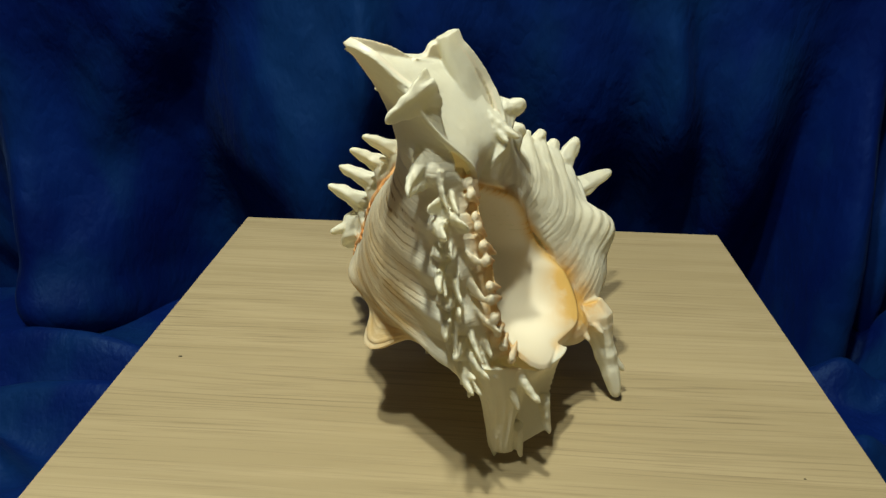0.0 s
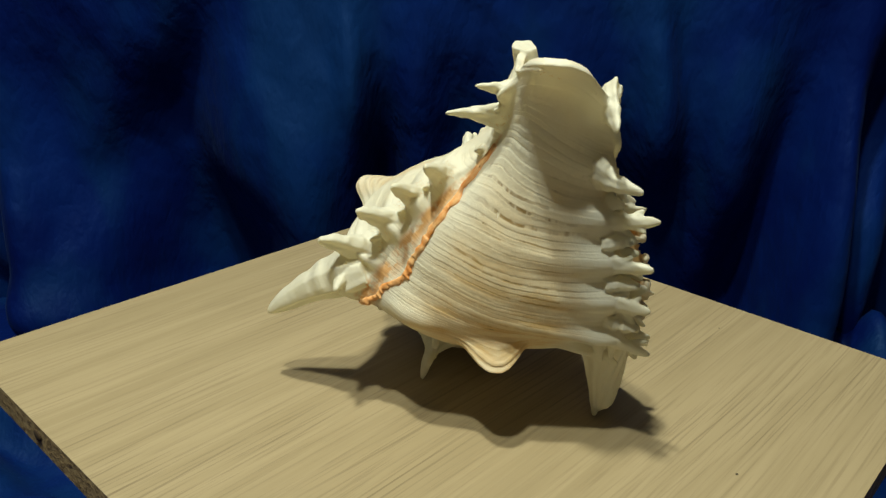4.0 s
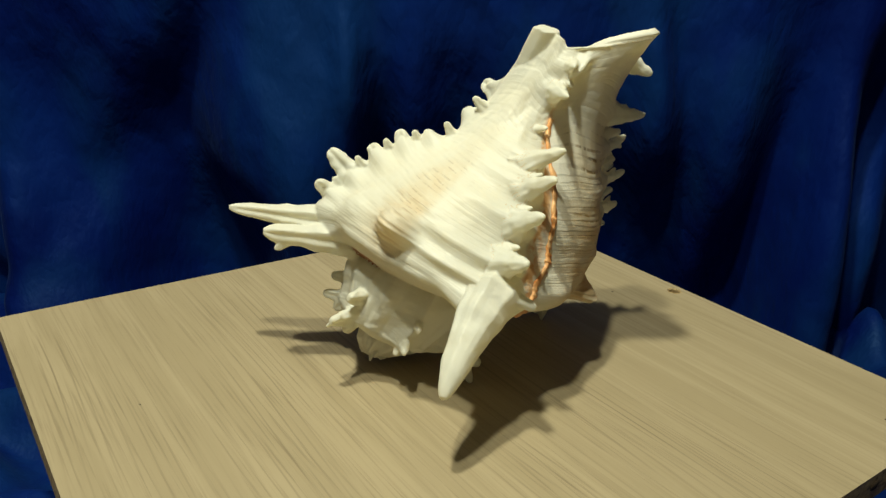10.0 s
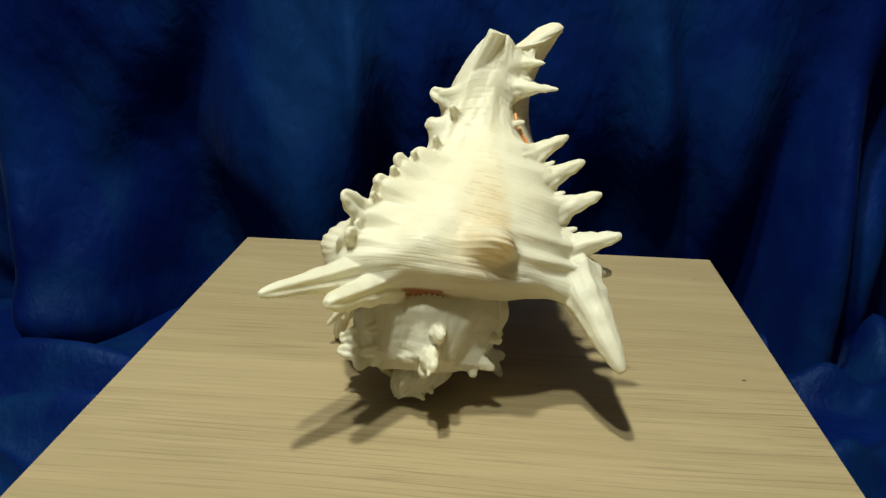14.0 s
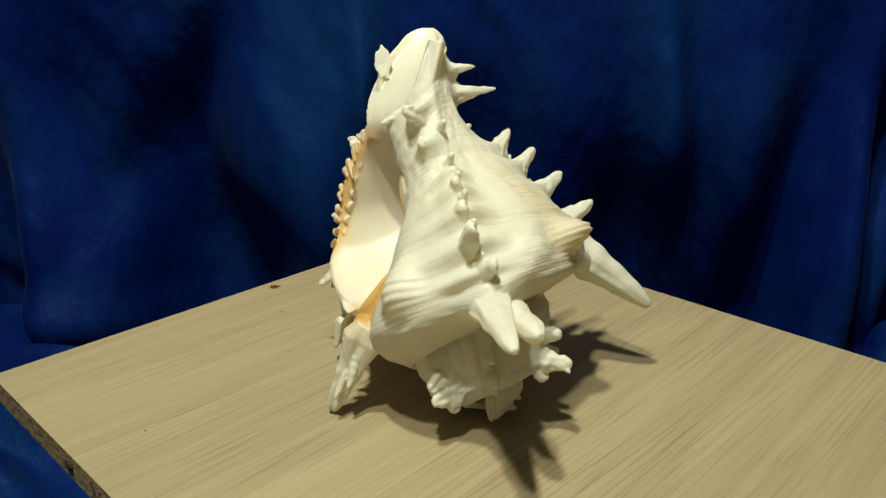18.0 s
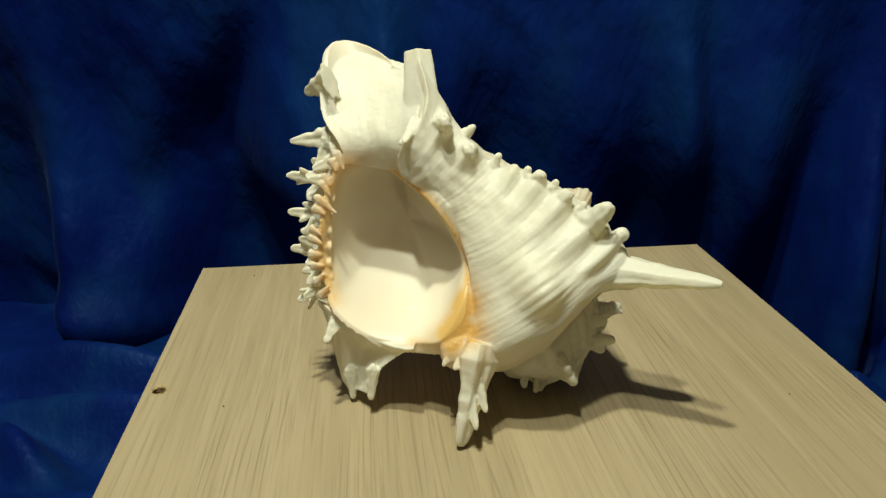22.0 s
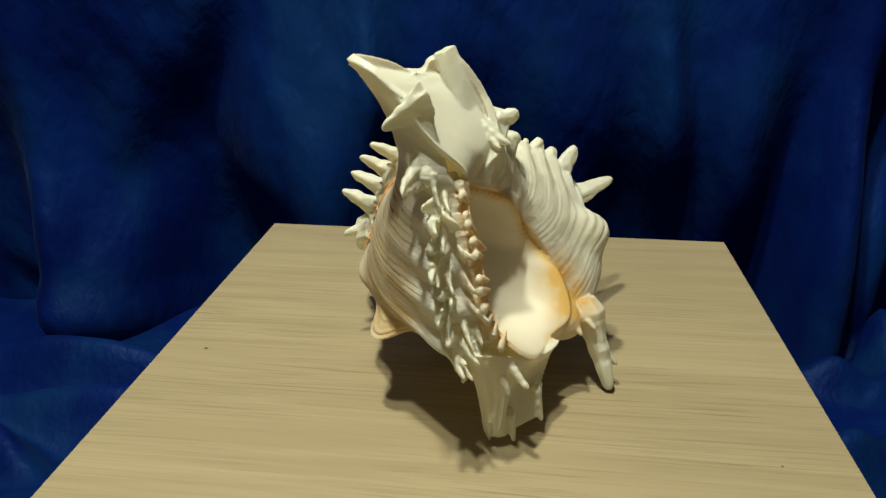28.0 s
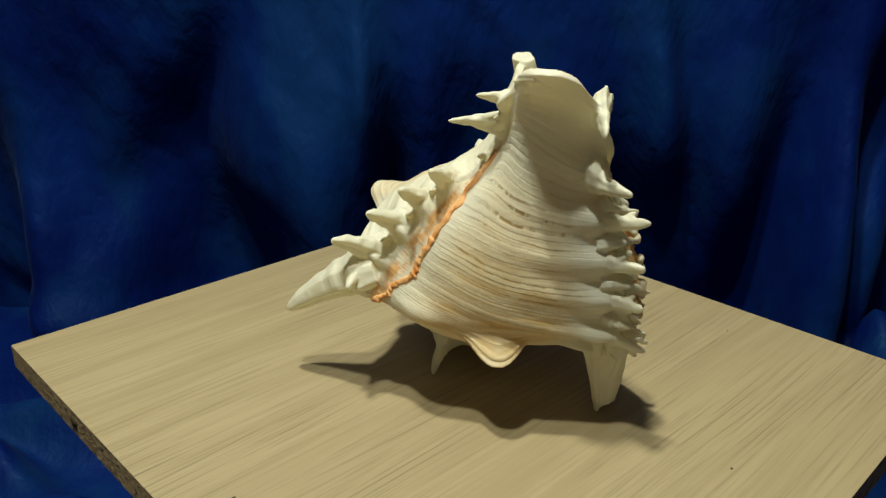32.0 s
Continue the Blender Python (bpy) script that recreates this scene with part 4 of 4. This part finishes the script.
def holed_plate(z0, z1):
    """The panel's outline between two heights, with the drilled hole through it."""
    bm = bmesh.new()
    rim = [bm.verts.new((x, y, z1)) for x, y in ((-0.1999, -0.2130), (0.1994, -0.2140), (0.2000, 0.2198), (-0.1999, 0.2198))]
    ring = []
    for i in range(28):
        a = 2 * math.pi * i / 28
        r = HOLE_R * (1 + 0.10 * noise.noise((math.cos(a) * 2, math.sin(a) * 2, 0.7)))
        ring.append(bm.verts.new((HOLE_AT[0] + r * math.cos(a), HOLE_AT[1] + r * math.sin(a), z1)))
    edges = [bm.edges.new((q[i], q[(i + 1) % len(q)])) for q in (rim, ring) for i in range(len(q))]
    bmesh.ops.triangle_fill(bm, edges=edges, use_beauty=True)
    for f in [f for f in bm.faces if (f.calc_center_median().xy - Vector(HOLE_AT)).length < HOLE_R * 0.6]:
        bm.faces.remove(f)
    out = bmesh.ops.extrude_face_region(bm, geom=bm.faces[:])
    for v in [g for g in out["geom"] if isinstance(g, bmesh.types.BMVert)]:
        v.co.z = z0
    return bm


def build_board():
    root = new("chipboard_panel")
    tagged(root, "square wood-look laminated chipboard panel with raw edges", "board")
    bm_part("core", holed_plate(-0.0160, -0.0006), CHIP, root, "raw brown chipboard core and edges")
    bm_part("top_laminate", holed_plate(-0.0006, 0.0), LAMINATE, root, "pale oak-look laminate face")
    # torn chips round the drilled hole
    vs, fs = [], []
    for i in range(40):
        a = 2 * math.pi * i / 40
        w = 0.0010 + 0.0008 * noise.noise((math.cos(a) * 3, math.sin(a) * 3, 5.0))
        for r, z in ((HOLE_R * 0.93, -0.0008), (HOLE_R + w * 0.4, 0.0004), (HOLE_R + w, 0.0001)):
            vs.append((HOLE_AT[0] + r * math.cos(a), HOLE_AT[1] + r * math.sin(a), z))
        for k in range(2):
            fs.append((i * 3 + k, i * 3 + k + 1, (i + 1) % 40 * 3 + k + 1, (i + 1) % 40 * 3 + k))
    part("hole_rim", vs, fs, CHIP, root, "ragged rim of a drilled screw hole")
    # small dark specks on the face
    for x, y, r in ((-0.1727, -0.0084, 0.0011), (-0.1779, -0.1680, 0.0009), (0.0220, -0.1627, 0.0008), (0.162, -0.09, 0.0006), (0.05, 0.17, 0.0006)):
        bm = bmesh.new()
        bmesh.ops.create_circle(bm, cap_ends=True, radius=r, segments=9, matrix=Matrix.LocRotScale((x, y, 0.00012), None, (1.3, 0.8, 1)))
        bm_part("speck", bm, MARK, root)
    # screw holes in the raw edges: flat bulges, the shade inside given as dark colour
    for x, y, ax in ((-0.2003, 0.118, 0), (0.2002, -0.10, 0), (-0.1998, -0.116, 0), (-0.05, -0.2141, 1)):
        bm = bmesh.new()
        bmesh.ops.create_uvsphere(bm, u_segments=12, v_segments=8, radius=0.0032, matrix=Matrix.LocRotScale((x, y, -0.007), None, (0.3, 1.4, 1) if ax == 0 else (1.4, 0.3, 1)))
        bm_part("edge_hole_shade", bm, HOLE_SHADE, root, "screw hole in the raw edge, its shade drawn as a dark bulge", True)
    bm = bmesh.new()
    bmesh.ops.create_cone(bm, cap_ends=True, segments=48, radius1=0.09, radius2=0.085, depth=-TABLE_Z - 0.0165, matrix=Matrix.Translation((0, 0, (TABLE_Z + 0.004 - 0.0165) / 2)))
    bm_part("turning_foot", bm, BLACK, root, "dark round turning foot under the panel")
    return root


board = build_board()

# ---------------------------------------------------------------- cloth
LEANS = []


def lean(x, z, rx, rz, turn, amount):
    """A stretch of cloth that leans back (amount above 0) or hangs over (below 0)."""
    LEANS.append((x, z, rx, rz, math.cos(math.radians(turn)), math.sin(math.radians(turn)), amount))


lean(-0.438, -0.057, 0.066, 0.138, -22, 0.55)
lean(-0.491, 0.066, 0.036, 0.120, 0, 0.25)
lean(-0.378, 0.040, 0.026, 0.170, -40, -0.55)
lean(-0.253, -0.045, 0.090, 0.054, 0, -0.8)
lean(-0.295, 0.128, 0.015, 0.090, -28, -0.35)
lean(-0.224, 0.109, 0.072, 0.102, -25, 0.38)
lean(-0.158, 0.054, 0.042, 0.108, -15, 0.38)
lean(-0.111, 0.146, 0.011, 0.066, 8, 0.45)
lean(-0.102, 0.048, 0.024, 0.090, 5, -0.5)
lean(-0.051, 0.152, 0.024, 0.120, 0, 0.1)
lean(0.109, 0.121, 0.084, 0.096, 10, 0.12)
lean(0.199, 0.128, 0.013, 0.102, 12, 0.40)
lean(0.205, -0.014, 0.072, 0.072, 0, -0.75)
lean(0.276, 0.084, 0.048, 0.150, 3, 0.28)
lean(0.225, 0.048, 0.006, 0.090, 14, 0.35)
lean(0.300, -0.057, 0.048, 0.054, 0, -0.5)
lean(0.374, -0.014, 0.027, 0.198, -3, 0.70)
lean(0.421, 0.144, 0.034, 0.044, 20, -0.70)
lean(0.437, -0.006, 0.034, 0.130, 0, 0.45)
lean(-0.47, -0.145, 0.075, 0.020, -10, 1.0)
lean(-0.48, -0.188, 0.075, 0.024, -8, -2.2)
lean(0.252, -0.155, 0.072, 0.054, 0, -0.3)


def build_cloth():
    nx, nz = 300, 260
    xs = np.linspace(-0.95, 0.95, nx)
    zs = np.linspace(0.60, TABLE_Z - 0.01, nz)
    gx, gz = np.meshgrid(xs, zs)
    tilt = np.zeros_like(gx)
    for x, z, rx, rz, c, s_, a in LEANS:
        dx, dz = gx - x, gz - z
        u, v = (c * dx + s_ * dz) / rx, (-s_ * dx + c * dz) / rz
        tilt += (1.5 if a > 0 else 1.0) * a * np.exp(-(u * u + v * v))
    # hanging depth: follow the lean downwards, kept near the wall
    step = zs[0] - zs[1]
    depth = -np.cumsum(tilt, axis=0) * step
    depth += 0.41 - 0.22 * gz - np.mean(depth[:, 60:240], axis=1, keepdims=True)
    w = np.hanning(7)[1:-1] / np.hanning(7).sum()
    pad = np.pad(depth, ((0, 0), (2, 2)), "edge")
    depth = sum(w[k] * pad[:, k:k + nx] for k in range(5))
    crease = np.array([[noise.noise((x * 9, z * 4, 0.5)) * 0.006 + noise.noise((x * 26 + z * 10, z * 13, 3.5)) * 0.0032 + noise.noise((x * 60, z * 40 + x * 30, 8.5)) * 0.0011 for x in xs] for z in zs])
    depth = 0.42 + 0.11 * np.tanh((depth - 0.42) / 0.11) + crease
    vs = np.stack([gx, depth, gz], -1).reshape(-1, 3)
    tagged(part("curtain", vs, grid_faces(nz, nx, flip=True), CLOTH), "shiny dark blue lining cloth hanging in loose folds", "curtain")

    # the same cloth gathered in soft rolls on the table
    nx, ny = 240, 170
    xs, ys = np.linspace(-0.95, 0.95, nx), np.linspace(0.62, -0.55, ny)
    gx, gy = np.meshgrid(xs, ys)
    z = np.full_like(gx, TABLE_Z)

    def roll(x0, y0, x1, y1, w, hgt):
        ax, ay = x1 - x0, y1 - y0
        t = np.clip(((gx - x0) * ax + (gy - y0) * ay) / (ax * ax + ay * ay), 0, 1)
        d = np.hypot(gx - x0 - t * ax, gy - y0 - t * ay)
        return hgt * np.exp(-(d / w) ** 2) * (0.75 + 0.25 * np.sin(t * 9 + x0 * 30))

    for r in ((-0.80, 0.30, -0.28, 0.26, 0.026, 0.060), (-0.85, 0.215, -0.25, 0.185, 0.028, 0.055), (-0.52, 0.20, -0.33, 0.06, 0.022, 0.050), (-0.60, 0.10, -0.20, 0.03, 0.028, 0.045),
              (0.30, 0.40, 0.46, 0.38, 0.020, 0.055), (0.46, 0.38, 0.44, 0.20, 0.026, 0.070), (0.32, 0.31, 0.44, 0.30, 0.020, 0.045), (0.44, 0.20, 0.30, 0.14, 0.024, 0.055),
              (0.55, 0.30, 0.60, 0.05, 0.03, 0.05), (-0.1, 0.36, 0.25, 0.36, 0.03, 0.03), (0.48, 0.14, 0.40, -0.05, 0.025, 0.04)):
        z = np.maximum(z, TABLE_Z + roll(*r))
    z += np.array([[0.006 * noise.noise((x * 14, y * 14, 2.2)) for x in xs] for y in ys]) * np.clip((np.hypot(gx, gy) - 0.12) / 0.08, 0, 1)
    tagged(part("table_cloth", np.stack([gx, gy, z], -1).reshape(-1, 3), grid_faces(ny, nx, flip=True), CLOTH), "blue cloth gathered in soft rolls on the table", "cloth")


build_cloth()


def build_table():
    root = new("table")
    tagged(root, "plain dark wooden table hidden under the blue cloth", "table")
    bm_part("tabletop", box_bm(-0.93, 0.93, -0.53, 0.60, TABLE_Z - 0.040, TABLE_Z - 0.012, 0.003), FLOOR, root)
    for x in (-0.87, 0.87):
        for y in (-0.47, 0.54):
            bm_part("leg", box_bm(x - 0.03, x + 0.03, y - 0.03, y + 0.03, -0.95, TABLE_Z - 0.040, 0.003), FLOOR, root)


build_table()

SPIN = (
    (0, -0.91),
    (0.5, 5.35),
    (1, 11.58),
    (1.5, 17.78),
    (2, 23.99),
    (2.5, 30.22),
    (3, 36.50),
    (3.5, 42.83),
    (4, 49.23),
    (4.5, 55.69),
    (6.5, 81.69),
    (7, 88.14),
    (7.5, 94.56),
    (8, 100.99),
    (8.5, 107.44),
    (9, 113.95),
    (9.5, 120.51),
    (10, 127.09),
    (10.5, 133.62),
    (11, 140.11),
    (11.5, 146.47),
    (12, 152.59),
    (12.5, 158.62),
    (13, 164.74),
    (13.5, 171.09),
    (14, 177.59),
    (14.5, 184.14),
    (16.5, 210.14),
    (17, 216.43),
    (17.5, 222.66),
    (18, 228.91),
    (18.5, 235.22),
    (19, 241.55),
    (19.5, 247.89),
    (20, 254.27),
    (20.5, 260.70),
    (21, 267.16),
    (21.5, 273.62),
    (22, 280.06),
    (22.5, 286.44),
    (23, 292.77),
    (23.5, 299.06),
    (24, 305.36),
    (24.5, 311.71),
    (25, 318.08),
    (25.5, 324.46),
    (27.5, 350.04),
    (28, 356.45),
    (28.5, 362.85),
    (29, 369.22),
    (29.5, 375.55),
    (30, 381.83),
    (30.5, 388.09),
    (31, 394.32),
    (31.5, 400.53),
    (32, 406.74),
)


def motions():
    tilt = pose(0, 0, 0, 1.177, -0.169, 0)
    rows = [(t, pose(0, 0, 0, 0, 0, a) @ tilt) for t, a in SPIN]
    walk(board, rows)
    walk(shell, rows)


motions()
